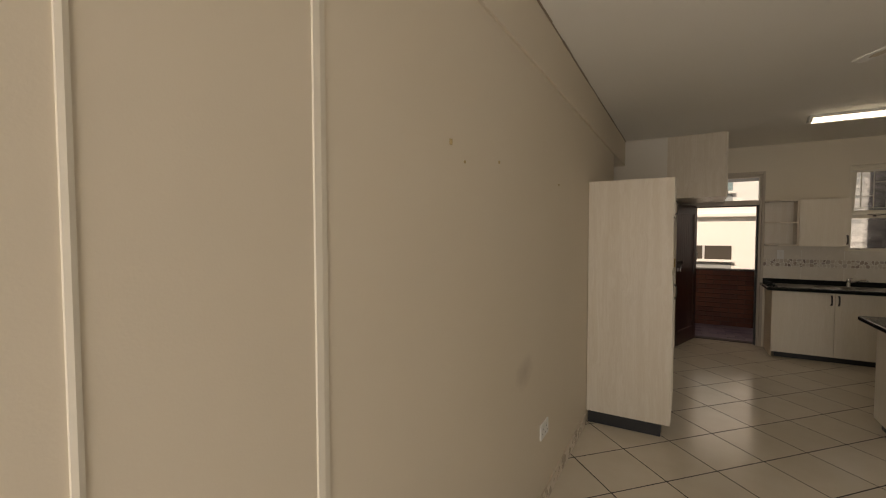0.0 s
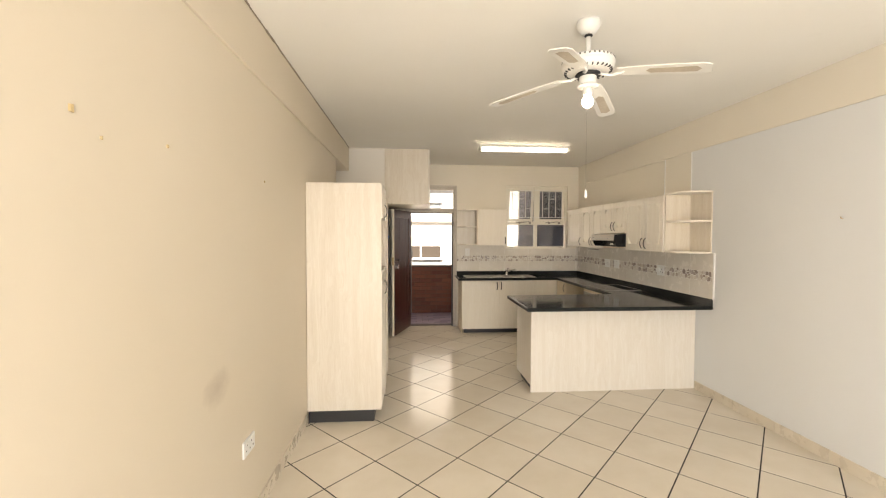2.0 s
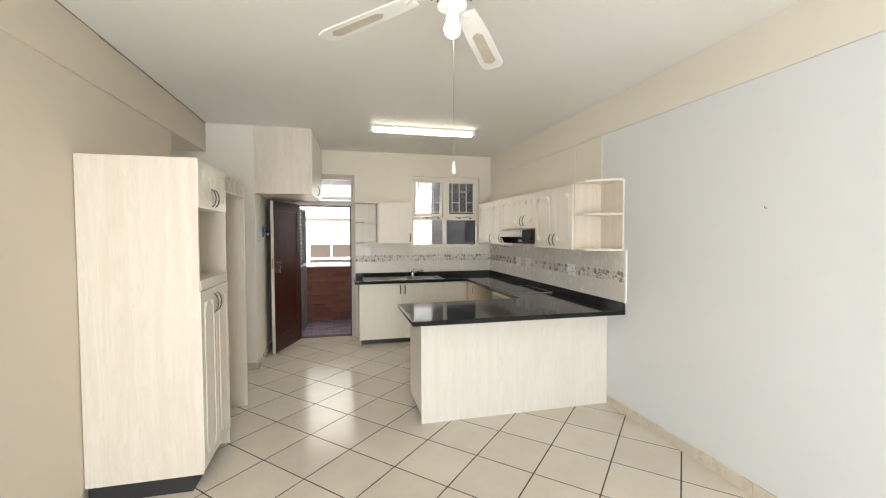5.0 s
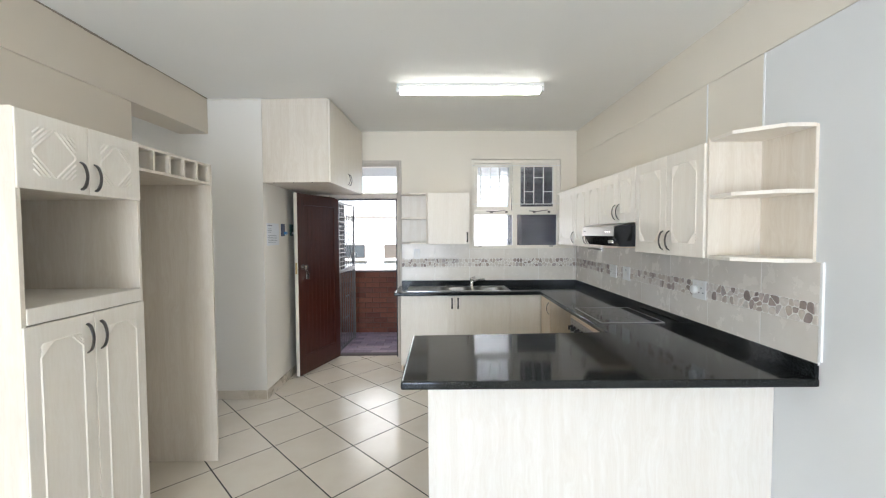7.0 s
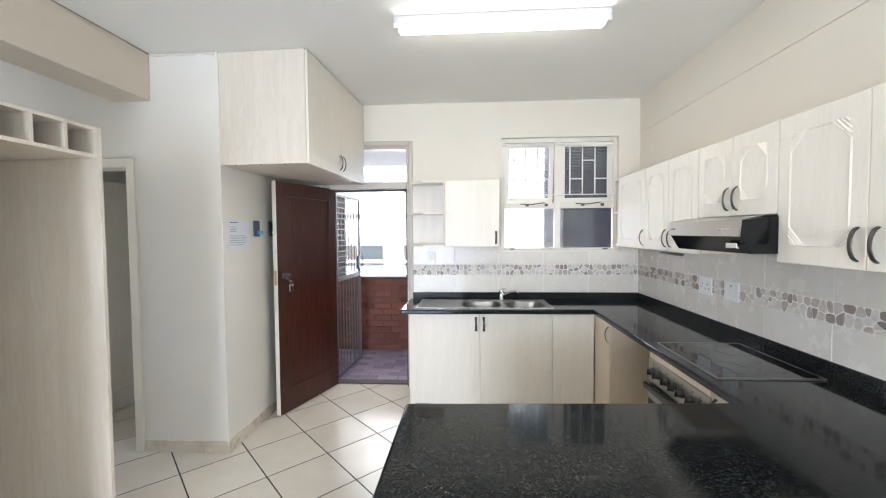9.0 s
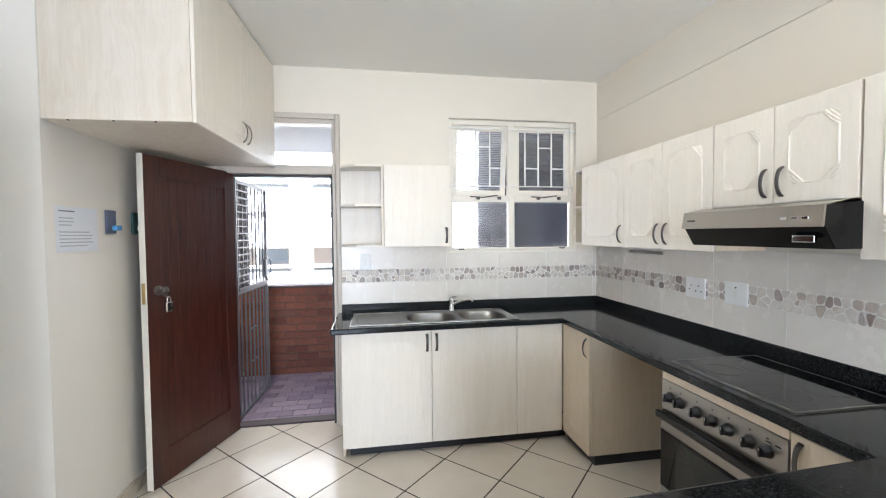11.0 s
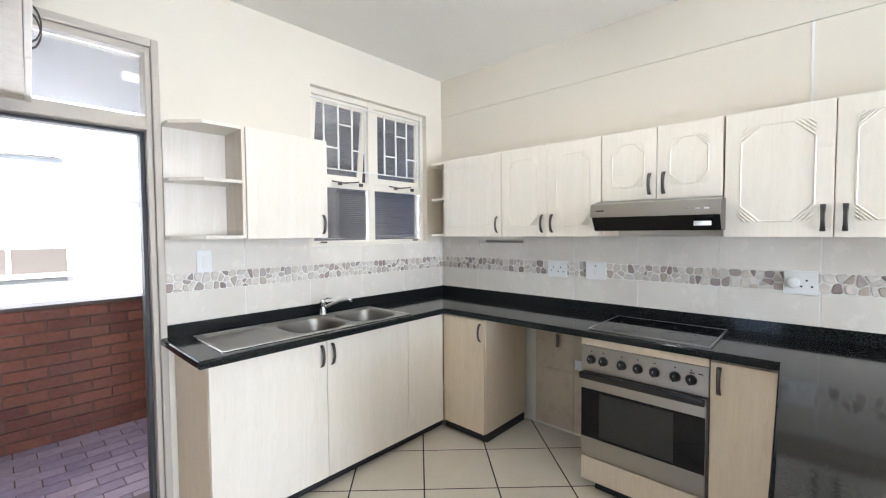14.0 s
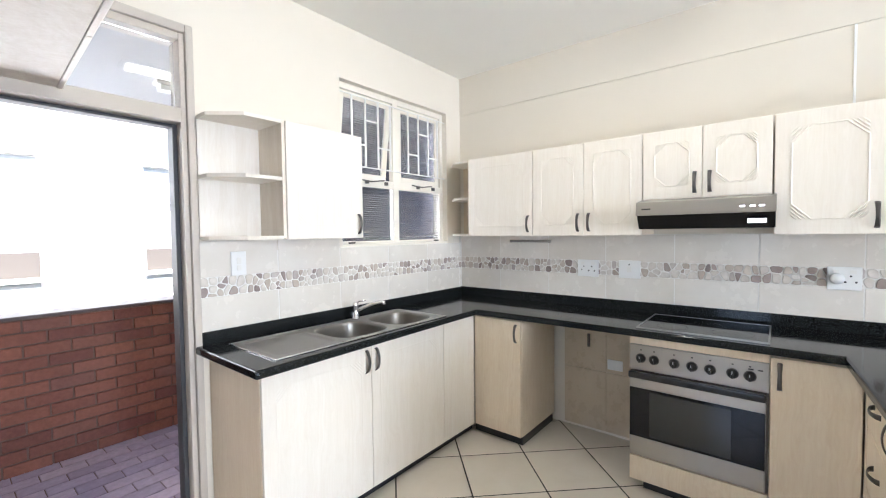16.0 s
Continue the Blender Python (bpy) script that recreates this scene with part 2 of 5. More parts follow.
# ---- mesh helpers ----


def bx(x0, x1, y0, y1, z0, z1, b=0.0, into=None):
    bm = into or bmesh.new()
    made = bmesh.ops.create_cube(bm, size=1.0)["verts"]
    for v in made:
        v.co = Vector((x0 + (v.co.x + 0.5) * (x1 - x0), y0 + (v.co.y + 0.5) * (y1 - y0), z0 + (v.co.z + 0.5) * (z1 - z0)))
    if b > 0:
        edges = list({e for v in made for e in v.link_edges})
        bmesh.ops.bevel(bm, geom=edges, offset=b, segments=2, affect="EDGES", profile=0.6)
    return bm


def cyl(p, q, r, seg=16, r2=None, into=None):
    bm = into or bmesh.new()
    p, q = Vector(p), Vector(q)
    d = q - p
    m = Matrix.Translation((p + q) / 2) @ d.to_track_quat("Z", "Y").to_matrix().to_4x4()
    bmesh.ops.create_cone(bm, cap_ends=True, segments=seg, radius1=r, radius2=r if r2 is None else r2, depth=d.length, matrix=m)
    return bm


def lathe(profile, seg=28, into=None):
    """Rings of (radius, z) turned about z."""
    bm = into or bmesh.new()
    rings = []
    for r, z in profile:
        rings.append([bm.verts.new((r * math.cos(a), r * math.sin(a), z)) for a in (2 * math.pi * k / seg for k in range(seg))])
    for a, b in zip(rings, rings[1:]):
        for k in range(seg):
            bm.faces.new((a[k], a[(k + 1) % seg], b[(k + 1) % seg], b[k]))
    bm.faces.new(rings[0][::-1])
    bm.faces.new(rings[-1])
    return bm


def tube(points, r, seg=8, into=None):
    """A bent bar along points."""
    bm = into or bmesh.new()
    pts = [Vector(p) for p in points]
    rings = []
    up = Vector((0.31, 0.17, 0.93))
    for k, p in enumerate(pts):
        d = (pts[min(k + 1, len(pts) - 1)] - pts[max(k - 1, 0)]).normalized()
        side = d.cross(up).normalized()
        top = side.cross(d)
        rings.append([bm.verts.new(p + r * (side * math.cos(a) + top * math.sin(a))) for a in (2 * math.pi * i / seg for i in range(seg))])
    for a, b in zip(rings, rings[1:]):
        for i in range(seg):
            bm.faces.new((a[i], a[(i + 1) % seg], b[(i + 1) % seg], b[i]))
    bm.faces.new(rings[0][::-1])
    bm.faces.new(rings[-1])
    return bm


def prism(outline, z0, z1, into=None):
    bm = into or bmesh.new()
    lo = [bm.verts.new((x, y, z0)) for x, y in outline]
    hi = [bm.verts.new((x, y, z1)) for x, y in outline]
    bm.faces.new(lo[::-1])
    bm.faces.new(hi)
    n = len(outline)
    for k in range(n):
        bm.faces.new((lo[k], lo[(k + 1) % n], hi[(k + 1) % n], hi[k]))
    return bm


def mesh_of(name, bm, material, smooth=False):
    bmesh.ops.recalc_face_normals(bm, faces=bm.faces[:])
    me = bpy.data.meshes.new(name)
    bm.to_mesh(me)
    bm.free()
    me.materials.append(material)
    if smooth:
        me.shade_smooth()
    return me


def part(name, bm, material, parent=None, label="", smooth=False):
    ob = new(name, mesh_of(name, bm, material, smooth))
    if parent is not None:
        ob.parent = parent
    return tagged(ob, label)


def thing(name, m, label, category, group=""):
    ob = new(name)
    ob.empty_display_size = 0.1
    ob.matrix_world = m
    return tagged(ob, label, category, group)


def setting(name, bm, material, label="", category=""):
    return tagged(part(name, bm, material), label, category, "", "structure")


# ---- plan ----
XL, XR, YW, ZC, YB = -0.63, 3.12, 7.50, 2.745, -1.8
BEAM = 2.43

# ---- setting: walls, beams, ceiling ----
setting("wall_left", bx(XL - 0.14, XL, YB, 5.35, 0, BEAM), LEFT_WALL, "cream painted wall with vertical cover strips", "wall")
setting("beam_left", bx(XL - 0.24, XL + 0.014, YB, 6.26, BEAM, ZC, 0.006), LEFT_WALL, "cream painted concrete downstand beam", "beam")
setting("wall_right", bx(XR, XR + 0.15, YB, 4.60, 0, BEAM - 0.002), WHITE_WALL, "white painted living room wall", "wall")
setting("wall_right_kitchen", bx(XR, XR + 0.15, 4.602, YW + 0.15, 0, BEAM - 0.002), CREAM, "cream painted kitchen wall", "wall")
setting("beam_right", bx(XR - 0.003, XR + 0.15, YB, YW + 0.15, BEAM, ZC), CREAM, "cream painted concrete beam along the wall", "beam")
setting("wall_pier", bx(-0.745, -0.137, 6.263, YW + 0.15, 0, ZC), PIER, "off-white painted pier beside the back door", "wall")
wn_bm = bx(-0.137, 0.13, YW, YW + 0.15, 0, ZC)
bx(0.13, 1.005, YW, YW + 0.15, 2.395, ZC, 0, wn_bm)
bx(1.005, 1.85, YW, YW + 0.15, 0, ZC, 0, wn_bm)
bx(1.85, 2.93, YW, YW + 0.15, 0, 1.335, 0, wn_bm)
bx(1.85, 2.93, YW, YW + 0.15, 2.408, ZC, 0, wn_bm)
bx(2.93, XR + 0.15, YW, YW + 0.15, 0, ZC, 0, wn_bm)
setting("wall_window", wn_bm, CREAM, "cream painted wall with the back door and window", "wall")
bk = bx(XL - 0.14, -0.5, YB - 0.15, YB, 0, ZC)
bx(-0.5, 1.4, YB - 0.15, YB, 2.3, ZC, 0, bk)
bx(1.4, XR + 0.15, YB - 0.15, YB, 0, ZC, 0, bk)
setting("wall_back", bk, CREAM, "cream painted wall with a wide opening", "wall")
setting("ceiling", bx(-3.0, XR + 0.15, YB - 0.15, YW + 0.15, ZC, ZC + 0.16), CEIL, "white painted plaster ceiling", "ceiling")
# passage beyond the fridge bay
setting("wall_passage_near", bx(-3.0, XL - 0.14, 5.20, 5.35, 0, ZC), PIER, "off-white passage wall", "wall")
# end wall out of view; its opening is added for the fill lamp
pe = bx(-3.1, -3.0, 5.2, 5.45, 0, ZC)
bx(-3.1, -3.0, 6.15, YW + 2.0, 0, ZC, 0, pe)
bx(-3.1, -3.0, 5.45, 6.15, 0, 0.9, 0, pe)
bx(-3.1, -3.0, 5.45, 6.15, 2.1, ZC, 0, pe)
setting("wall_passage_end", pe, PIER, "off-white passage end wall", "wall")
pw = bx(-3.0, -1.56, 6.263, 6.40, 0, ZC)
bx(-1.56, -0.745, 6.263, 6.40, 2.05, ZC, 0, pw)
setting("wall_passage_far", pw, PIER, "off-white passage wall with a doorway", "wall")
setting("wall_bedroom", bx(-3.0, -0.745, 8.8, 8.95, 0, ZC), PIER, "off-white bedroom wall", "wall")
setting("ceiling_bedroom", bx(-3.0, -0.137, YW + 0.15, 8.95, ZC, ZC + 0.16), CEIL, "white bedroom ceiling", "ceiling")
setting("wall_bedroom_side", bx(-0.745, -0.6, YW + 0.15, 8.95, 0, ZC), PIER, "off-white bedroom side wall", "wall")
# cover strips and joints
for n, (y, hw) in enumerate(((1.055, 0.018), (0.636, 0.008))):
    st = prism([(XL, y - hw), (XL + 0.004, y - 0.9 * hw), (XL + 0.006, y), (XL + 0.004, y + 0.9 * hw), (XL, y + hw)], 0.07, BEAM)
    setting("trim_strip_%d" % (n + 1), st, CREAM, "painted vertical cover strip on the wall", "trim")
for n, (y, m) in enumerate(((5.05, SILICONE), (4.601, SILICONE))):
    setting("trim_joint_%d" % (n + 1), bx(XR - 0.004, XR, y - 0.005, y + 0.005, 1.99, BEAM - 0.003), m, "thin sealed joint in the wall", "trim")
# ragged edge whose dark colour holds both grime and the gap's shade
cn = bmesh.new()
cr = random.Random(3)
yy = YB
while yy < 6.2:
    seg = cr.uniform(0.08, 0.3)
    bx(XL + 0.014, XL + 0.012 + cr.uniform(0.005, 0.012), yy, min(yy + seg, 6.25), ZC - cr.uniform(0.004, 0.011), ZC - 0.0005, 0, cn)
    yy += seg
setting("trim_cornice", cn, paint("grimy_shadow_gap", (0.36, 0.31, 0.25), 0.9), "ragged plaster edge between wall and ceiling", "trim")
# cable clipped along the top of the pier
setting("trim_cable", tube([(-0.60 + 0.04 * k, 6.255, ZC - 0.012 - 0.006 * math.sin(k * 1.3)) for k in range(12)], 0.006), TRIMWHITE, "white cable clipped along the ceiling edge", "trim")

# ---- setting: floor ----
SX, SY = 0.2853, 0.2955
OX, OY = -0.304, 5.41
floor = setting("floor", bx(-3.0, XR, YB, YW + 0.11, -0.10, -0.0012), GROUT, "cream ceramic floor tiles laid diagonally with dark grout", "floor")


def clip_poly(poly, x0, x1, y0, y1):
    for axis, lim, sign in ((0, x0, 1), (0, x1, -1), (1, y0, 1), (1, y1, -1)):
        out = []
        for a, b in zip(poly, poly[1:] + poly[:1]):
            da, db = sign * (a[axis] - lim), sign * (b[axis] - lim)
            if da >= 0:
                out.append(a)
            if da * db < 0:
                f = da / (da - db)
                out.append((a[0] + f * (b[0] - a[0]), a[1] + f * (b[1] - a[1])))
        poly = out
        if len(poly) < 3:
            return []
    return poly


def bevel_tile(poly, top, c=0.0025):
    """A tile with eased upper edges, 4 mm thick."""
    cx, cy = sum(p[0] for p in poly) / len(poly), sum(p[1] for p in poly) / len(poly)
    bm = bmesh.new()
    lo = [bm.verts.new((x, y, top - 0.008)) for x, y in poly]
    mid = [bm.verts.new((x, y, top - 0.0015)) for x, y in poly]
    hi = []
    for x, y in poly:
        d = math.hypot(x - cx, y - cy) or 1
        hi.append(bm.verts.new((x - c * (x - cx) / d, y - c * (y - cy) / d, top)))
    n = len(poly)
    for a, b in ((lo, mid), (mid, hi)):
        for k in range(n):
            bm.faces.new((a[k], a[(k + 1) % n], b[(k + 1) % n], b[k]))
    bm.faces.new(hi)
    return bm


hx, hy = SX - 0.0052, SY - 0.0052
whole_tile = mesh_of("tile", bevel_tile([(hx, 0), (0, hy), (-hx, 0), (0, -hy)], 0), FLOOR_TILE)
rest = bmesh.new()
for i in range(-14, 20):
    for j in range(-30, 12):
        if (i + j) % 2 == 0:
            continue
        cx, cy = OX + SX * i, OY + SY * j
        zone = (XL, XR, YB, YW + 0.10) if cx > XL - 0.29 and not (cy > 5.3 and cx < XL + 0.29) else (-3.0, XR, 5.35, YW + 0.10)
        poly = clip_poly([(cx + hx, cy), (cx, cy + hy), (cx - hx, cy), (cx, cy - hy)], *zone)
        if len(poly) < 3:
            continue
        if cy > 1.6 and cx > -1.8:
            if len(poly) == 4 and abs(poly[0][0] - cx - hx) < 1e-6:
                t = new("tile", whole_tile)
                t.location = (cx, cy, 0)
            else:
                t = new("tile", mesh_of("tile", bevel_tile(poly, 0), FLOOR_TILE))
            t.parent = floor
        else:
            bm = bevel_tile(poly, 0)
            tmp = bpy.data.meshes.new("tile")
            bm.to_mesh(tmp)
            rest.from_mesh(tmp)
            bm.free()
            bpy.data.meshes.remove(tmp)
tagged(part("tile_field", rest, FLOOR_TILE, floor), "cream floor tiles", "", "", "stuff")

# tiled skirting

def skirting(name, axis, fixed, a, b, out):
    base = None
    at = a
    k = 0
    while at < b - 0.02:
        end = min(at + 0.43, b)
        lo, hi = sorted((fixed, fixed + out * 0.009))
        if axis == "y":
            bm = bx(lo, hi, at + 0.002, end - 0.002, 0.0, 0.082, 0.0015)
        else:
            bm = bx(at + 0.002, end - 0.002, lo, hi, 0.0, 0.082, 0.0015)
        if base is None:
            base = setting(name, bm, SKIRT_TILE, "cream ceramic skirting tiles", "skirting")
        else:
            part("skirting_tile", bm, SKIRT_TILE, base)
        at = end
        k += 1


skirting("baseboard_right", "y", XR, 0.1, 4.48, -1)
skirting("baseboard_left", "y", XL, -1.5, 3.94, 1)
skirting("baseboard_pier", "x", 6.263, -0.74, -0.137, -1)
skirting("baseboard_pier_side", "y", -0.137, 6.263, YW, 1)

# ---- kitchen furniture helpers ----
# local frame of a unit: x to the right seen from its front, y into it, z up


def strap(pts, wide):
    """A flat bowed strap that follows pts, widened along the unit vector wide, with feet at its ends."""
    bm = bmesh.new()
    rows = []
    n = len(pts)
    for k, p in enumerate(pts):
        p = Vector(p)
        t = (Vector(pts[min(k + 1, n - 1)]) - Vector(pts[max(k - 1, 0)])).normalized()
        w = Vector(wide)
        o = t.cross(w).normalized() * 0.0026
        f = abs(2 * k / (n - 1) - 1)
        w *= 0.0078 + 0.0024 * f * f
        rows.append([bm.verts.new(q) for q in (p - w - o * 0.4, p - w + o * 0.4, p - w * 0.5 + o, p + w * 0.5 + o, p + w + o * 0.4, p + w - o * 0.4, p + w * 0.5 - o, p - w * 0.5 - o)])
    for a, b in zip(rows, rows[1:]):
        for k in range(8):
            bm.faces.new((a[k], a[(k + 1) % 8], b[(k + 1) % 8], b[k]))
    bm.faces.new(rows[0][::-1])
    bm.faces.new(rows[-1])
    bmesh.ops.recalc_face_normals(bm, faces=bm.faces[:])
    return bm


def bow(n, out):
    return [(k / n, 0.002 - out * math.sin(math.pi * k / n) ** 0.55) for k in range(n + 1)]


def bow_handle(parent, x, z0, z1, out=0.026):
    pts = [(x, y, z0 + (z1 - z0) * f) for f, y in bow(12, out)]
    return part("handle", strap(pts, (1, 0, 0)), PEWTER, parent, "dark pewter bow handle", True)


def bow_handle_flat(parent, x0, x1, z, out=0.026):
    pts = [(x0 + (x1 - x0) * f, y, z) for f, y in bow(12, out)]
    return part("handle", strap(pts, (0, 0, 1)), PEWTER, parent, "dark pewter bow handle", True)


def ridge(bm, p, q, w=0.0048, hgt=0.0055, y=0.0):
    """A slim raised bead on a door face from p to q (x, z)."""
    (x0, z0), (x1, z1) = p, q
    d = Vector((x1 - x0, z1 - z0)).normalized()
    n = Vector((-d.y, d.x)) * w
    v = [bm.verts.new(c) for c in ((x0 - n.x, y, z0 - n.y), (x0, y - hgt, z0), (x0 + n.x, y, z0 + n.y), (x1 - n.x, y, z1 - n.y), (x1, y - hgt, z1), (x1 + n.x, y, z1 + n.y))]
    bm.faces.new((v[0], v[1], v[4], v[3]))
    bm.faces.new((v[1], v[2], v[5], v[4]))
    bm.faces.new((v[0], v[2], v[1]))
    bm.faces.new((v[3], v[4], v[5]))
    bm.faces.new((v[0], v[3], v[5], v[2]))


def ornament(parent, x0, x1, z0, z1, material, mx=None, mz=None, top_only=False, relief=1.0, corner=0.33):
    """Routed octagon with fanned corner lines."""
    w, h = x1 - x0, z1 - z0
    short = h < 0.45
    mx, mz = mx or (0.21 * w if short else min(0.2 * w, 0.065)), mz or (0.19 * h if short else min(0.13 * h, 0.075))
    a, b, c, d = x0 + mx, x1 - mx, z0 + mz, z1 - mz
    k = corner * (b - a) if short else min(0.28 * (b - a), 0.072)
    bm = bmesh.new()
    outline = [(a + k, c), (b - k, c), (b, c + k), (b, d - k), (b - k, d), (a + k, d), (a, d - k), (a, c + k)]
    for p, q in zip(outline, outline[1:] + outline[:1]):
        level = abs(p[1] - q[1]) < 1e-6
        ridge(bm, p, q, 0.0046, (0.0026 if level else 0.0042) * relief)
    for sx, sz, px, pz in ((1, 1, a, c), (-1, 1, b, c), (1, -1, a, d), (-1, -1, b, d)):
        if top_only and sz == 1:
            continue
        for n in range(1, 4):
            g = k * (1 - 0.24 * n)
            ridge(bm, (px + sx * g, pz), (px, pz + sz * g), 0.0040, 0.005 * relief)
    part("moulding", bm, material, parent)


def door_leaf(parent, x0, x1, z0, z1, handle=None, decor=True, material=None, flat_handle=None, top_only=False, t=0.018, relief=1.0, corner=0.33):
    material = material or FOIL_W
    g = 0.0015
    d = part("door", bx(x0 + g, x1 - g, -t, 0, z0 + g, z1 - g, 0.004), material, parent)
    d2 = new_front(d, -t)
    if decor:
        ornament(d2, x0, x1, z0, z1, material, None, None, top_only, relief, corner)
    if handle:
        bow_handle(d2, *handle)
    if flat_handle:
        bow_handle_flat(d2, *flat_handle)
    return d


def new_front(d, y):
    """Shift the door's mesh so that its face lies at its own y = 0, and move the object instead."""
    for v in d.data.vertices:
        v.co.y -= y
    d.location = (0, y, 0)
    return d


def carcass(parent, w, depth, z0, z1, t=0.016, shelf=(), material=None, back=True, top=True):
    material = material or FOIL
    part("side_panel", bx(0, t, 0.001, depth, z0, z1, 0.001), material, parent)
    part("side_panel", bx(w - t, w, 0.001, depth, z0, z1, 0.001), material, parent)
    part("bottom_panel", bx(t, w - t, 0.001, depth, z0, z0 + t), material, parent)
    if top:
        part("top_panel", bx(t, w - t, 0.001, depth, z1 - t, z1), material, parent)
    if back:
        part("back_panel", bx(t, w - t, depth - 0.006, depth, z0 + t, z1 - t), material, parent)
    for z in shelf:
        part("shelf", bx(t, w - t, 0.003, depth - 0.006, z, z + t, 0.001), material, parent)


R_RIGHT, R_LEFT, R_BACK = -90, 90, 180

# ---- wall units along the kitchen wall ----
FX = 2.826
ZW0, ZW1 = 1.394, 1.982


def wall_unit(y_hi, y_lo, z0, z1, doors, handles, label, relief=1.0):
    w = y_hi - y_lo
    u = thing("wall_cabinet", pose(FX + 0.018, y_hi, 0, 0, 0, R_RIGHT), label, "cabinet", "wall cabinets over the worktop")
    carcass(u, w, XR - FX - 0.018, z0, z1)
    edges = [0] + [y_hi - d for d in doors] + [w]
    for n, (a, b) in enumerate(zip(edges, edges[1:])):
        side = handles[n]
        hx = b - 0.035 if side == "r" else a + 0.035
        door_leaf(u, a, b, z0 - 0.004, z1, (hx, z0 + 0.025, z0 + 0.14), relief=relief)
    return u


wall_unit(7.207, 6.664, ZW0, ZW1, (), "r", "pale ash foil single wall cabinet beside the window", 0.6)
wall_unit(6.662, 5.958, ZW0, ZW1, (6.308,), "rl", "pale ash foil double wall cabinet with pewter handles", 0.95)
wall_unit(5.956, 5.360, 1.597, ZW1, (5.659,), "rl", "short pale ash double cabinet above the cooker hood", 1.1)
wall_unit(5.355, 4.605, ZW0, ZW1, (4.962,), "rl", "pale ash foil double wall cabinet with routed octagons", 1.05)


def corner_shelf(name, m, w, depth, z0, z1, label, cut=0.14):
    """Open end unit: three shelves with a clipped outer corner, a back and a side. x=0 is the cabinet side."""
    u = thing(name, m, label, "shelf", "open end shelves")
    t = 0.017
    part("side_panel", bx(0, t, 0.0, depth, z0 + 0.004, z1 - 0.004, 0.001), PANEL, u)
    part("back_panel", bx(t, w, depth - 0.015, depth, z0 + 0.004, z1 - 0.004, 0.001), PANEL, u)
    for z in (z0, (z0 + z1) / 2 - t / 2 + 0.01, z1 - t):
        bm = prism([(t, 0.006), (w - cut, 0.0), (w, cut), (w, depth - 0.0155), (t, depth - 0.0155)], z, z + t)
        part("shelf", bm, FOIL_W, u)
    return u


corner_shelf("open_corner_shelf", pose(FX + 0.012, 4.603, 0, 0, 0, R_RIGHT), 0.320, XR - FX - 0.013, 1.39, 1.998, "open ash foil corner shelf at the end of the wall cabinets")
e_sh = thing("open_end_shelf", pose(FX + 0.018, 7.456, 0, 0, 0, R_RIGHT), "narrow open ash shelf between window and wall cabinet", "shelf", "open end shelves")
part("side_panel", bx(0.232, 0.247, 0.0, 0.276, ZW0, ZW1, 0.001), FOIL, e_sh)
part("back_panel", bx(0.0, 0.232, 0.262, 0.276, ZW0, ZW1, 0.001), FOIL, e_sh)
for z in (ZW0, 1.68, ZW1 - 0.017):
    part("shelf", prism([(0.0, 0.10), (0.10, 0.0), (0.2315, 0.0), (0.2315, 0.2615), (0.0, 0.2615)], z, z + 0.016), FOIL_W, e_sh)

# wall unit on the window wall
lw = thing("wall_cabinet", pose(1.325, 7.268, 0), "pale ash single wall cabinet beside the window", "cabinet", "wall cabinets over the worktop")
carcass(lw, 0.488, YW - 7.268, 1.398, 1.99)
door_leaf(lw, 0, 0.488, 1.394, 1.99, (0.455, 1.42, 1.535), relief=0.14)
ls = thing("open_end_shelf", pose(1.323, 7.256, 0), "open ash foil shelf beside the back door", "shelf", "open end shelves")
part("side_panel", bx(-0.017, 0, 0, 0.24, 1.402, 1.986, 0.001), PANEL, ls)
part("back_panel", bx(-0.318, -0.017, 0.226, 0.24, 1.402, 1.986, 0.001), PANEL_W, ls)
for z in (1.398, 1.69, 1.973):
    part("shelf", prism([(-0.017, 0.0), (-0.017, 0.2255), (-0.318, 0.2255), (-0.318, 0.13), (-0.20, 0.0)][::-1], z, z + 0.017), FOIL_W, ls)

# cooker hood
hd = thing("cooker_hood", pose(2.66, 5.953, -0.014, 0, 0, R_RIGHT), "stainless steel cooker hood with a black underside", "cooker hood")
w = 0.61
HOODBLACK = mat("black_hood_enamel", (0.004, 0.004, 0.0045), 0.14, 0.0, 0.3)


def extruded(prof, x0, x1, b=0.0):
    bm = bmesh.new()
    p = [bm.verts.new((x0, y, z)) for y, z in prof]
    q = [bm.verts.new((x1, y, z)) for y, z in prof]
    n = len(prof)
    bm.faces.new(p)
    bm.faces.new(q[::-1])
    for k in range(n):
        bm.faces.new((p[k], p[(k + 1) % n], q[(k + 1) % n], q[k]))
    if b:
        bmesh.ops.bevel(bm, geom=bm.edges[:], offset=b, segments=2, affect="EDGES")
    return bm


part("casing", extruded([(0.018, 1.583), (0.014, 1.516), (0.060, 1.440), (0.455, 1.440), (0.455, 1.60), (0.2, 1.60)], 0.003, w - 0.003, 0.002), HOODBLACK, hd, "black glossy casing")
part("fascia", extruded([(0.0, 1.514), (0.012, 1.586), (0.10, 1.603), (0.10, 1.6005), (0.017, 1.584), (0.012, 1.514)], 0, w, 0.001), STEEL, hd, "brushed steel front strip")
part("lamp_cover", bx(0.50, 0.575, 0.018, 0.03, 1.462, 1.485, 0.002), CHROME, hd, "small clear lamp cover")
for x in (0.47, 0.51, 0.545):
    part("button", bx(x, x + 0.022, 0.002, 0.02, 1.54, 1.549, 0.001), CHROME, hd)
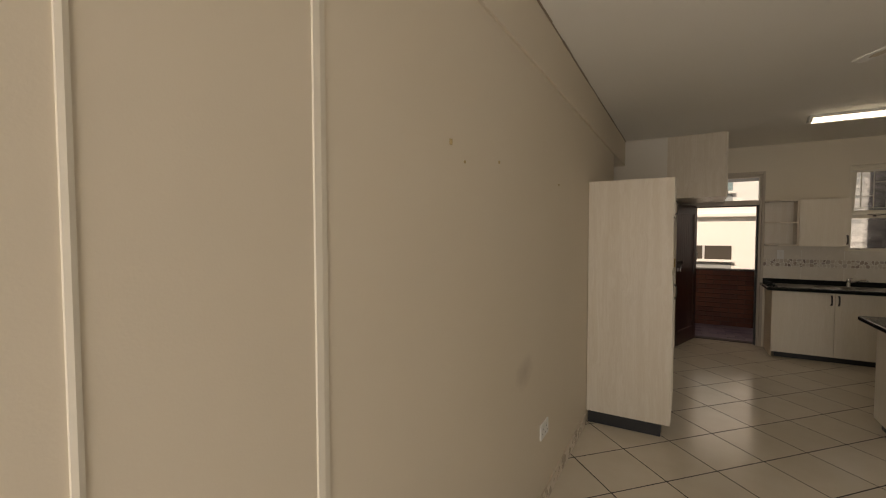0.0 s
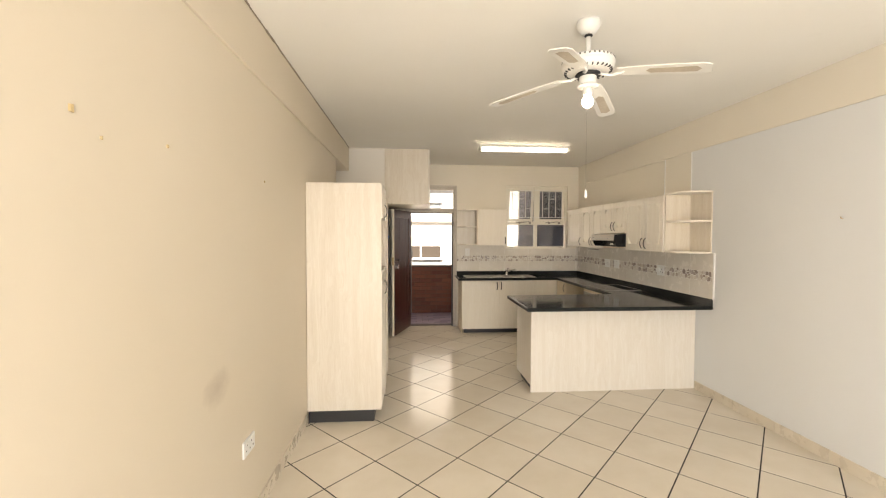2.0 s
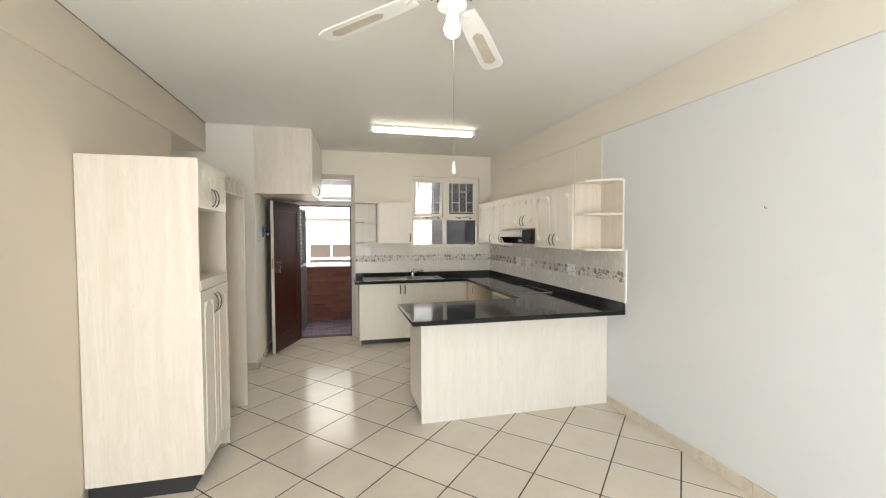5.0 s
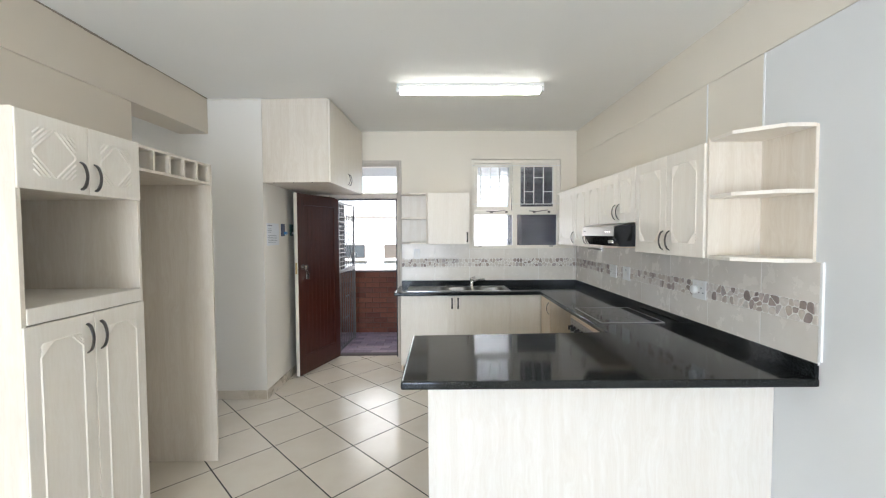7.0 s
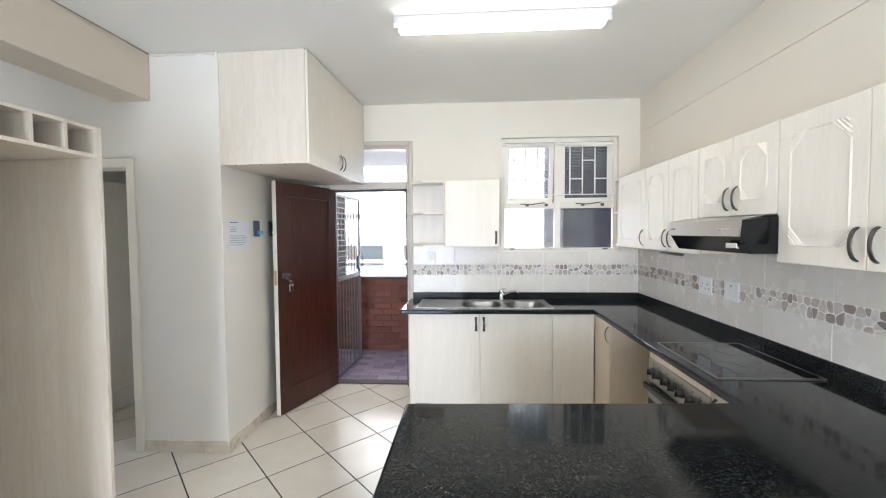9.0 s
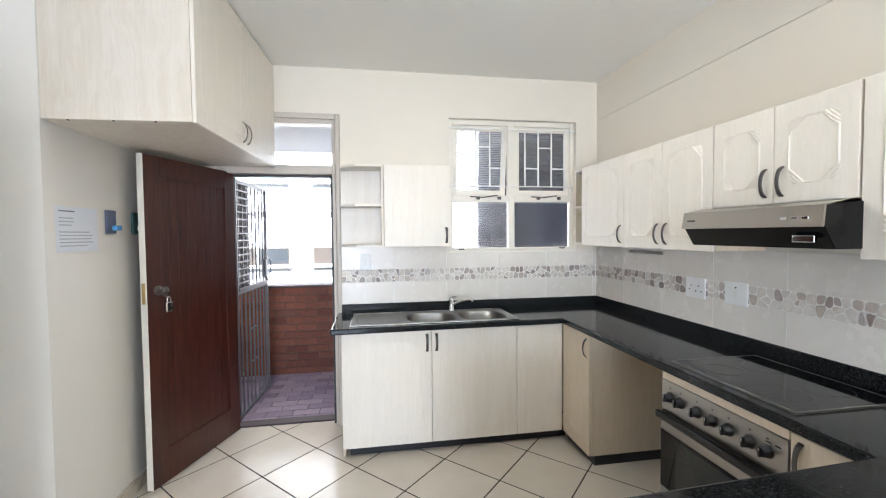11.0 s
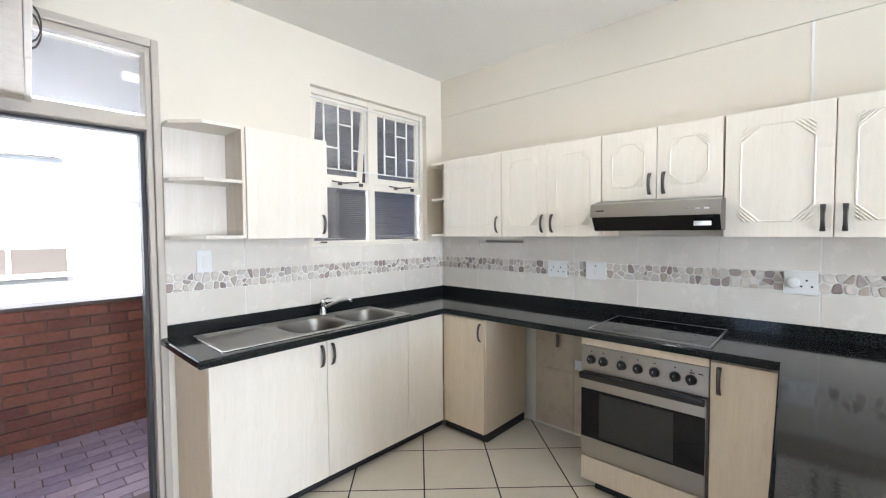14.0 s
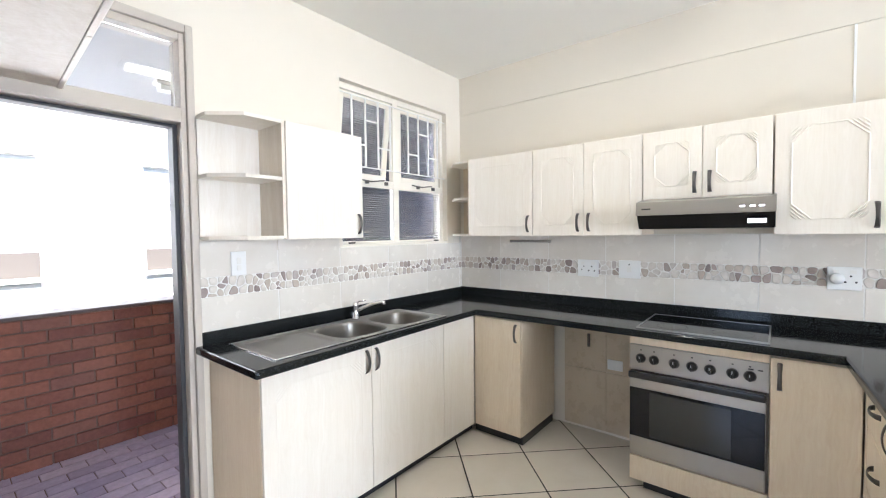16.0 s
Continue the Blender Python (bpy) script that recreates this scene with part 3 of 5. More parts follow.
part("name_badge", bx(0.03, 0.075, 0.0045, 0.02, 1.545, 1.552), RUBBER, hd)

# ---- base units ----
ZT, ZU = 0.888, 0.850


def plinth(parent, x0, x1, y, h=0.07):
    return part("plinth", bx(x0, x1, y, y + 0.014, 0.0, h, 0.001), BLACK, parent, "black kickboard")


sc = thing("sink_cabinet", pose(1.03, 7.003, 0), "pale ash double sink cabinet with filler panel", "cabinet", "base cabinets")
carcass(sc, 1.54, 0.485, 0.07, ZU - 0.001, top=False)
door_leaf(sc, 0, 0.596, 0.07, 0.842, (0.564, 0.695, 0.815), relief=0.2)
door_leaf(sc, 0.596, 1.197, 0.07, 0.842, (0.630, 0.695, 0.815), relief=0.2)
door_leaf(sc, 1.197, 1.537, 0.07, 0.842, None, relief=0.2)
plinth(sc, 0.045, 1.586, 0.040)
part("side_panel", bx(0, 0.016, 0.03, 0.485, 0, 0.0695), FOIL, sc)

cc = thing("corner_cabinet", pose(2.588, 6.9835, 0, 0, 0, R_RIGHT), "narrow pale ash corner base cabinet", "cabinet", "base cabinets")
carcass(cc, 0.361, 0.50, 0.07, ZU - 0.001)
door_leaf(cc, 0, 0.361, 0.07, 0.842, (0.326, 0.695, 0.815), True, FOIL, relief=0.35)
plinth(cc, -0.03, 0.334, 0.032)
part("plinth", bx(0.334, 0.348, 0.032, 0.50, 0.0, 0.07, 0.001), BLACK, cc, "black kickboard")

nc = thing("narrow_cabinet", pose(2.593, 5.356, 0, 0, 0, R_RIGHT), "narrow pale ash base cabinet beside the oven", "cabinet", "base cabinets")
carcass(nc, 0.304, 0.47, 0.07, ZU - 0.001)
door_leaf(nc, 0, 0.304, 0.07, 0.838, (0.035, 0.69, 0.815), False, FOIL)
plinth(nc, 0, 0.304, 0.05)

# peninsula
pn_u = thing("peninsula_cabinet", pose(2.52, 5.030, 0, 0, 0, R_BACK), "pale ash peninsula cabinet with doors and drawers", "cabinet", "base cabinets")
carcass(pn_u, 1.105, 0.52, 0.07, ZU - 0.001)
for z0, z1 in ((0.07, 0.38), (0.38, 0.625), (0.625, 0.842)):
    door_leaf(pn_u, 0.0, 0.42, z0, z1, None, False, FOIL, (0.15, 0.27, (z0 + z1) / 2 + 0.02))
door_leaf(pn_u, 0.42, 0.76, 0.07, 0.842, (0.46, 0.69, 0.815), True, FOIL)
door_leaf(pn_u, 0.76, 1.105, 0.07, 0.842, (1.07, 0.69, 0.815), True, FOIL)
plinth(pn_u, -0.07, 1.07, 0.05)
part("filler_panel", bx(-0.054, -0.0015, -0.018, 0, 0.07, 0.842, 0.001), FOIL, pn_u)
part("plinth", bx(1.06, 1.075, 0.05, 0.52, 0.0, 0.07, 0.001), BLACK, pn_u, "black kickboard")
part("back_panel", bx(2.52 - XR + 0.002, 1.109, 0.523, 0.541, 0.0, ZU - 0.0005, 0.0015), PANEL_W, pn_u, "pale ash foil back panel")
part("end_panel", bx(1.1055, 1.109, 0.0, 0.5225, 0.07, ZU - 0.0005, 0.001), FOIL_W, pn_u)

# worktop: one slab round three sides, cut out for the sink
SX0, SX1, SY0, SY1 = 1.105, 2.215, 6.990, 7.385
xs = [0.970, SX0, 1.300, SX1, 2.545, XR - 0.001]
ys = [4.243, 5.115, 6.945, SY0, SY1, YW - 0.001]
bm = bmesh.new()
grid = {}


def gv_at(x, y, z):
    if (x, y, z) not in grid:
        # the front edges run slightly out of square
        yy = y - 0.04 * max(0, 2.545 - x) / 1.575 if y == 6.945 else y - 0.06 * max(0, 2.545 - x) / 1.245 if y == 5.115 else y
        grid[(x, y, z)] = bm.verts.new((x, yy, z))
    return grid[(x, y, z)]


cells = set()
for a in range(len(xs) - 1):
    for b in range(len(ys) - 1):
        mx, my = (xs[a] + xs[a + 1]) / 2, (ys[b] + ys[b + 1]) / 2
        inside = (my > 6.945) or (mx > 2.545) or (my < 5.115 and mx > 1.300)
        if inside and not (SX0 < mx < SX1 and SY0 < my < SY1):
            cells.add((a, b))
for a, b in cells:
    for z, flip in ((ZU, True), (ZT, False)):
        q = [gv_at(xs[a], ys[b], z), gv_at(xs[a + 1], ys[b], z), gv_at(xs[a + 1], ys[b + 1], z), gv_at(xs[a], ys[b + 1], z)]
        bm.faces.new(q[::-1] if flip else q)
    for da, db, p, q in ((0, -1, (a, b), (a + 1, b)), (1, 0, (a + 1, b), (a + 1, b + 1)), (0, 1, (a + 1, b + 1), (a, b + 1)), (-1, 0, (a, b + 1), (a, b))):
        if (a + da, b + db) not in cells:
            bm.faces.new((gv_at(xs[p[0]], ys[p[1]], ZU), gv_at(xs[q[0]], ys[q[1]], ZU), gv_at(xs[q[0]], ys[q[1]], ZT), gv_at(xs[p[0]], ys[p[1]], ZT)))
bmesh.ops.recalc_face_normals(bm, faces=bm.faces[:])
sharp = [e for e in bm.edges if len(e.link_faces) == 2 and e.calc_face_angle() > 1.0]
bmesh.ops.bevel(bm, geom=sharp, offset=0.010, segments=3, affect="EDGES", profile=0.5)
wt = thing("worktop", pose(0, 0, 0), "polished black speckled granite worktop in a U shape", "worktop")
part("slab", bm, GRANITE, wt)
part("upstand", bx(1.0, XR - 0.022, YW - 0.021, YW - 0.001, ZT - 0.002, 0.951, 0.003), GRANITE, wt)
part("upstand", bx(XR - 0.021, XR - 0.001, 4.252, YW - 0.001, ZT - 0.002, 0.953, 0.003), GRANITE, wt)

# sink
sk = thing("sink", pose(0, 0, 0), "stainless steel double bowl sink with drainer", "sink")
zt = ZT + 0.005
RIMX0, RIMX1, RIMY0, RIMY1 = 1.092, 2.232, 6.975, 7.398


def basin(x0, x1, y0, y1, inner, rings, power, bm, seg=56):
    """A rectangle of sheet steel pressed into a rounded bowl; rings are (inset, drop)."""
    cx, cy, a, b = (inner[0] + inner[1]) / 2, (inner[2] + inner[3]) / 2, (inner[1] - inner[0]) / 2, (inner[3] - inner[2]) / 2
    loops = [[]]
    for k in range(seg):
        c, d = math.cos(2 * math.pi * k / seg), math.sin(2 * math.pi * k / seg)
        q = 1 / (abs(c) ** power + abs(d) ** power) ** (1 / power)
        far = min(((x1 if c > 0 else x0) - cx) / (c * a) if abs(c) > 1e-6 else 1e9, ((y1 if d > 0 else y0) - cy) / (d * b) if abs(d) > 1e-6 else 1e9)
        loops[0].append(bm.verts.new((cx + a * c * far, cy + b * d * far, zt)))
        for n, (inset, drop) in enumerate(rings):
            if len(loops) < n + 2:
                loops.append([])
            loops[n + 1].append(bm.verts.new((cx + (a - inset) * c * q, cy + (b - inset) * d * q, zt - drop)))
    for p, r in zip(loops, loops[1:]):
        for k in range(seg):
            bm.faces.new((p[k], p[(k + 1) % seg], r[(k + 1) % seg], r[k]))
    bm.faces.new(loops[-1])


DEEP = [(0.0, 0.0), (0.004, 0.001), (0.008, 0.006), (0.011, 0.02), (0.018, 0.09), (0.028, 0.12), (0.05, 0.138), (0.09, 0.143)]
bm = bmesh.new()
basin(RIMX0, 1.452, RIMY0, RIMY1, (1.118, 1.446, 7.005, 7.372), [(0.0, 0.0), (0.006, 0.002), (0.012, 0.006), (0.03, 0.007)], 9, bm)
basin(1.452, 1.835, RIMY0, RIMY1, (1.470, 1.822, 7.002, 7.345), DEEP, 3.6, bm)
basin(1.835, RIMX1, RIMY0, RIMY1, (1.850, 2.196, 7.002, 7.345), DEEP, 3.6, bm)
part("basin", bm, DULL_STEEL, sk, "", True)
bm = bx(RIMX0 - 0.006, RIMX1 + 0.006, RIMY0 - 0.006, RIMY0 + 0.002, ZT + 0.0003, zt + 0.0008, 0.002)
bx(RIMX0 - 0.006, RIMX1 + 0.006, RIMY1 - 0.002, RIMY1 + 0.006, ZT + 0.0003, zt + 0.0008, 0.002, bm)
bx(RIMX0 - 0.006, RIMX0 + 0.002, RIMY0, RIMY1, ZT + 0.0003, zt + 0.0006, 0.002, bm)
bx(RIMX1 - 0.002, RIMX1 + 0.006, RIMY0, RIMY1, ZT + 0.0003, zt + 0.0006, 0.002, bm)
part("rim", bm, CHROME, sk, "bright rolled steel rim")
for x in (1.646, 2.023):
    part("waste", lathe([(0.034, zt - 0.1428), (0.034, zt - 0.140), (0.022, zt - 0.1415)], 20), CHROME, sk).location = (x, 7.175, 0)
tp = thing("mixer_tap", pose(1.835, 7.368, zt), "chrome single lever mixer tap on the sink", "tap")
part("body", lathe([(0.026, 0.0), (0.026, 0.006), (0.02, 0.012), (0.019, 0.075), (0.022, 0.085), (0.018, 0.1), (0.006, 0.106)], 20), CHROME, tp, "", True)
part("spout", tube([(0, 0, 0.045), (0.04, -0.03, 0.068), (0.085, -0.065, 0.09), (0.125, -0.095, 0.10), (0.14, -0.106, 0.096), (0.142, -0.108, 0.082)], 0.0105, 10), CHROME, tp, "", True)
part("lever", tube([(0, 0, 0.098), (0.01, -0.03, 0.112), (0.03, -0.06, 0.118)], 0.006, 8), CHROME, tp, "", True)

# hob
hb = thing("hob", pose(2.600, 5.357, ZT), "black ceramic glass hob with thin steel edge", "hob")
part("glass", bx(0.006, 0.439, 0.006, 0.568, 0.0005, 0.006, 0.001), GLASS_BLACK, hb)
bm = bx(0, 0.445, 0, 0.007, 0.0003, 0.0072)
bx(0, 0.445, 0.567, 0.574, 0.0003, 0.0072, 0, bm)
bx(0, 0.007, 0.007, 0.567, 0.0003, 0.0072, 0, bm)
bx(0.438, 0.445, 0.007, 0.567, 0.0003, 0.0072, 0, bm)
part("edge_trim", bm, STEEL, hb, "thin steel edge trim")
RING = mat("hob_ring_print", (0.05, 0.05, 0.05), 0.2)
for x, y, r in ((0.12, 0.15, 0.09), (0.12, 0.42, 0.075), (0.32, 0.15, 0.075), (0.32, 0.42, 0.09)):
    bm = bmesh.new()
    o = [bm.verts.new((x + r * math.cos(k * math.pi / 24), y + r * math.sin(k * math.pi / 24), 0.0064)) for k in range(48)]
    i = [bm.verts.new((x + (r - 0.003) * math.cos(k * math.pi / 24), y + (r - 0.003) * math.sin(k * math.pi / 24), 0.0064)) for k in range(48)]
    for k in range(48):
        bm.faces.new((o[k], o[(k + 1) % 48], i[(k + 1) % 48], i[k]))
    part("ring_marking", bm, RING, hb)

# oven
ov = thing("oven", pose(2.570, 5.955, 0, 0, 0, R_RIGHT), "stainless steel built-under oven with black glass door", "oven")
w = 0.597
part("body", bx(0.005, w - 0.005, 0.022, 0.5, 0.08, 0.845), RUBBER, ov)
part("control_panel", bx(0, w, 0, 0.022, 0.668, 0.805, 0.002), STEEL, ov)
part("side_trim", bx(w - 0.008, w, -0.003, 0.022, 0.205, 0.666, 0.001), PEWTER, ov, "dark side trim")
part("door", bx(0, w - 0.009, -0.002, 0.022, 0.200, 0.660, 0.003), STEEL, ov)
part("door_glass", bx(0.002, w - 0.011, -0.005, -0.0025, 0.305, 0.572, 0.001), GLASS_BLACK, ov, "black glass oven window")
part("inner_window", bx(0.10, w - 0.14, -0.0062, -0.0052, 0.318, 0.558), mat("smoked_glass", (0.024, 0.025, 0.024), 0.05), ov)
bm = bx(0.0, w - 0.009, -0.036, -0.016, 0.630, 0.664, 0.008)
bx(0.03, 0.05, -0.018, 0.0, 0.637, 0.657, 0, bm)
bx(w - 0.06, w - 0.04, -0.018, 0.0, 0.637, 0.657, 0, bm)
part("handle", bm, mat("black_oven_handle", (0.006, 0.006, 0.006), 0.28), ov, "black bar handle")
part("drawer", bx(0, w, 0, 0.02, 0.062, 0.192, 0.003), FOIL, ov, "pale ash lower drawer front")
part("plinth", bx(0.06, w, 0.05, 0.064, 0, 0.06), BLACK, ov)
part("top_filler", bx(0, w, 0.003, 0.02, 0.808, ZU - 0.002, 0.001), FOIL, ov)
KNOB = mat("black_knob", (0.008, 0.008, 0.008), 0.3)
for y in (0.056, 0.120, 0.214, 0.293, 0.370, 0.460, 0.527):
    bz = part("knob_ring", lathe([(0.025, 0.0), (0.025, 0.002), (0.0235, 0.0025)], 24), PEWTER, ov, "", True)
    bz.matrix_local = pose(y, -0.0003, 0.735, 90)
    kn = part("knob", lathe([(0.0225, 0.0), (0.0225, 0.005), (0.019, 0.008), (0.0175, 0.024), (0.014, 0.027)], 24), KNOB, ov, "black control knob", True)
    kn.matrix_local = pose(y, -0.0025, 0.735, 90)
    part("grip", bx(-0.0045, 0.0045, -0.017, 0.017, 0.0255, 0.034, 0.002), KNOB, kn)
    part("pointer", bx(-0.0012, 0.0012, 0.004, 0.015, 0.0342, 0.0348), PLASTIC, kn)
    part("dial_mark", bx(y - 0.004, y + 0.004, -0.001, 0.0, 0.776, 0.782), RUBBER, ov)
for x, z in ((0.52, 0.765), (0.555, 0.765)):
    part("indicator", bx(x, x + 0.02, -0.001, 0.0, z, z + 0.006), RUBBER, ov)

# ---- tall unit and fridge bay ----
TX = -0.013
D = TX - XL - 0.004
tu = thing("tall_cabinet", pose(TX - 0.018, 3.953, 0, 0, 0, R_LEFT), "tall pale ash cabinet with an open microwave niche", "cabinet")
t = 0.018
dp = D - 0.018
part("end_panel", bx(0, t, -0.012, dp, 0.10, 1.985, 0.0015), PANEL, tu)
part("side_panel", bx(0.585, 0.602, -0.012, dp, 0.0, 1.985, 0.0015), PANEL, tu)
part("top_panel", bx(t, 0.585, 0.0, dp, 1.967, 1.985), PANEL, tu)
part("back_panel", bx(t, 0.585, dp - 0.008, dp, 0.10, 1.967), PANEL, tu)
part("niche_top", bx(t, 0.585, 0, dp - 0.008, 1.70, 1.718, 0.001), PANEL, tu)
part("niche_floor", bx(t, 0.585, -0.016, dp - 0.008, 1.20, 1.262, 0.004), FOIL_W, tu)
part("plinth", bx(0.03, 0.57, 0.05, 0.064, 0, 0.10), BLACK, tu, "black kickboard")
part("plinth", bx(0.012, 0.026, 0.05, dp - 0.01, 0, 0.10), BLACK, tu, "black kickboard")
door_leaf(tu, 0.0, 0.303, 1.695, 1.982, (0.268, 1.715, 1.83), corner=0.47)
door_leaf(tu, 0.303, 0.602, 1.695, 1.982, (0.338, 1.715, 1.83), corner=0.47)
door_leaf(tu, 0.0, 0.303, 0.12, 1.197, (0.268, 1.03, 1.155), True)
door_leaf(tu, 0.303, 0.602, 0.12, 1.197, (0.338, 1.03, 1.155), True)
wr = thing("wine_rack", pose(TX - 0.022, 4.556, 0, 0, 0, R_LEFT), "ash foil rack of five cubby holes over the fridge space", "rack")
part("top_panel", bx(0, 0.662, 0, dp, 1.968, 1.982, 0.001), PANEL, wr)
part("bottom_panel", bx(0, 0.662, 0, dp, 1.851, 1.866, 0.001), PANEL, wr)
part("back_panel", bx(0, 0.662, 0.22, 0.23, 1.866, 1.968), PANEL, wr)
for k in range(6):
    part("divider", bx(0.0 + 0.1296 * k, 0.014 + 0.1296 * k, 0, 0.22, 1.866, 1.968, 0.001), PANEL, wr)
fp = thing("fridge_end_panel", pose(TX - 0.02, 5.219, 0, 0, 0, R_LEFT), "full height ash foil end panel of the fridge space", "panel")
part("panel", bx(0, 0.018, 0, dp - 0.002, 0.0, 1.984, 0.0015), PANEL, fp)

# ---- cabinet over the back door ----
uc = thing("overhead_cabinet", pose(0.466, 6.246, 0, 0, 0, R_LEFT - 2.4), "pale ash cabinet hung from the ceiling above the door", "cabinet")
carcass(uc, 1.250, 0.645, 1.993, ZC - 0.003, 0.018, (), PANEL)
door_leaf(uc, 0, 0.625, 1.988, ZC - 0.008, (0.590, 2.03, 2.15), relief=0.35)
door_leaf(uc, 0.625, 1.250, 1.988, ZC - 0.008, (0.660, 2.03, 2.15), relief=0.35)
for x in (0.05, 0.22, 0.40):
    part("screw_cap", bx(0.003, 0.011, x + 0.10, x + 0.108, 1.989, 1.993), RUBBER, uc)

# ---- back door, frame and gate ----
dw = tagged(new("door_1"), "steel door frame with glazed transom", "door frame", "", "structure")
y0, y1 = YW - 0.012, YW + 0.12
part("jamb", bx(0.13, 0.19, y0, y1, 0, 2.395, 0.006), FRAME, dw)
part("jamb", bx(0.945, 0.969, y0 + 0.01, y1, 0, 2.358, 0.005), FRAME, dw)
part("architrave", bx(0.9705, 1.004, y0 - 0.004, y1, 0, 2.400, 0.008), FRAME, dw)
part("rebate", bx(0.925, 0.945, YW + 0.05, y1, 0, 1.945, 0.003), RUBBER, dw, "dark weather strip")
part("head", bx(0.19, 0.945, y0 + 0.01, y1, 2.325, 2.358, 0.005), FRAME, dw)
part("architrave", bx(0.19, 0.9703, y0 - 0.004, y1, 2.3585, 2.400, 0.008), FRAME, dw)
part("transom_bar", bx(0.19, 0.945, y0, y1, 1.945, 2.012, 0.006), FRAME, dw)
part("rebate", bx(0.19, 0.925, YW + 0.05, y1, 1.93, 1.944, 0.003), RUBBER, dw, "dark weather strip")
tpane = part("pane", bx(0.195, 0.94, YW + 0.05, YW + 0.056, 2.014, 2.323), PANE, dw)
tpane.visible_shadow = False
setting("threshold", bx(0.13, 1.005, YW + 0.105, YW + 0.20, -0.05, 0.012, 0.004), THRESH, "dark stone door threshold", "threshold")

hx, hy, fx, fy = 0.206, 7.565, -0.045, 6.83
ang = math.degrees(math.atan2(fy - hy, fx - hx))
L = math.hypot(fx - hx, fy - hy)
dl = thing("back_door", pose(hx, hy, 0, 0, 0, ang), "dark stained timber back door standing open", "door")
# local x runs from hinge to free edge; +y faces the kitchen
z0, z1 = 0.012, 1.955
st = bx(0.0, 0.105, -0.02, 0.02, z0, z1, 0.002)
bx(L - 0.11, L - 0.002, -0.02, 0.02, z0, z1, 0.002, st)
bx(0.105, L - 0.11, -0.02, 0.02, z1 - 0.12, z1, 0.002, st)
bx(0.105, L - 0.11, -0.02, 0.02, z0, z0 + 0.20, 0.002, st)
part("frame", st, MERANTI, dl)
n = 8
bw = (L - 0.215) / n
for k in range(n):
    part("board", bx(0.105 + bw * k + 0.001, 0.105 + bw * (k + 1) - 0.001, -0.011, 0.011, z0 + 0.20, z1 - 0.12, 0.0016), MERANTI, dl)
part("edge", bx(L - 0.002, L + 0.001, -0.02, 0.02, z0, z1, 0.0005), TRIMWHITE, dl, "white painted leading edge")
part("strike_plate", bx(L + 0.001, L + 0.003, -0.011, 0.011, 1.10, 1.22, 0.0005), BRASS, dl, "brass lock plate")
for s in (1,):
    ro = part("rosette", lathe([(0.028, 0.0), (0.028, 0.004), (0.02, 0.009), (0.012, 0.011), (0.011, 0.03), (0.022, 0.04), (0.024, 0.052), (0.016, 0.062)], 20), PEWTER, dl, "round door knob", True)
    ro.matrix_local = pose(L - 0.075, 0.02, 1.17, -90)
kb = part("padlock", bx(L - 0.155, L - 0.108, 0.026, 0.046, 1.035, 1.095, 0.005), CHROME, dl, "small padlock on the latch")
part("shackle", tube([(L - 0.145, 0.037, 1.095), (L - 0.145, 0.037, 1.115), (L - 0.1325, 0.037, 1.128), (L - 0.12, 0.037, 1.115), (L - 0.12, 0.037, 1.095)], 0.003, 8), CHROME, kb, "", True)
part("latch", tube([(L - 0.075, 0.03, 1.16), (L - 0.10, 0.034, 1.14), (L - 0.125, 0.036, 1.125)], 0.005, 8), PEWTER, dl, "hasp latch", True)

sg = thing("security_gate", pose(0.185, YW + 0.19, 0, 0, 0, 86.5), "grey painted steel security gate folded open outside", "gate")
gl, gt = 0.72, 1.94
for x in (0.0, gl):
    part("stile", bx(x - 0.012, x + 0.012, -0.012, 0.012, 0.02, gt if x == 0 else gt - 0.03, 0.002), GATE_STEEL, sg)
for z in (0.03, 1.02, gt - 0.04):
    part("rail", bx(0.012, gl - 0.012, -0.012, 0.012, z, z + 0.026, 0.002), GATE_STEEL, sg)
part("rail", bx(0.012, gl + 0.02, -0.018, 0.018, 1.046, 1.066, 0.002), GATE_STEEL, sg)
for k in range(1, 8):
    part("bar", cyl((gl * k / 8, 0, 0.056), (gl * k / 8, 0, gt - 0.04), 0.007, 8), GATE_STEEL, sg)
for z in (0.40, 0.68, 1.40, 1.66):
    for x in (gl * 0.44, gl * 0.56):
        part("spacer", bx(x - 0.03, x + 0.03, -0.004, 0.004, z, z + 0.012), GATE_STEEL, sg)
part("lock_box", bx(gl - 0.07, gl - 0.012, -0.02, 0.02, 1.10, 1.26, 0.003), GATE_STEEL, sg)
for k in range(14):
    part("lattice_bar", bx(0.012, 0.30, -0.009, 0.009, 1.10 + 0.057 * k, 1.111 + 0.057 * k, 0.002), GATE_STEEL, sg)
for x in (0.045, 0.135, 0.225):
    part("lattice_post", bx(x - 0.006, x + 0.006, -0.008, 0.008, 1.066, gt - 0.04), GATE_STEEL, sg)
part("handle", tube([(gl + 0.012, -0.02, 1.12), (gl + 0.04, -0.03, 1.14), (gl + 0.04, -0.03, 1.24), (gl + 0.012, -0.02, 1.26)], 0.006, 8), GATE_STEEL, sg, "", True)

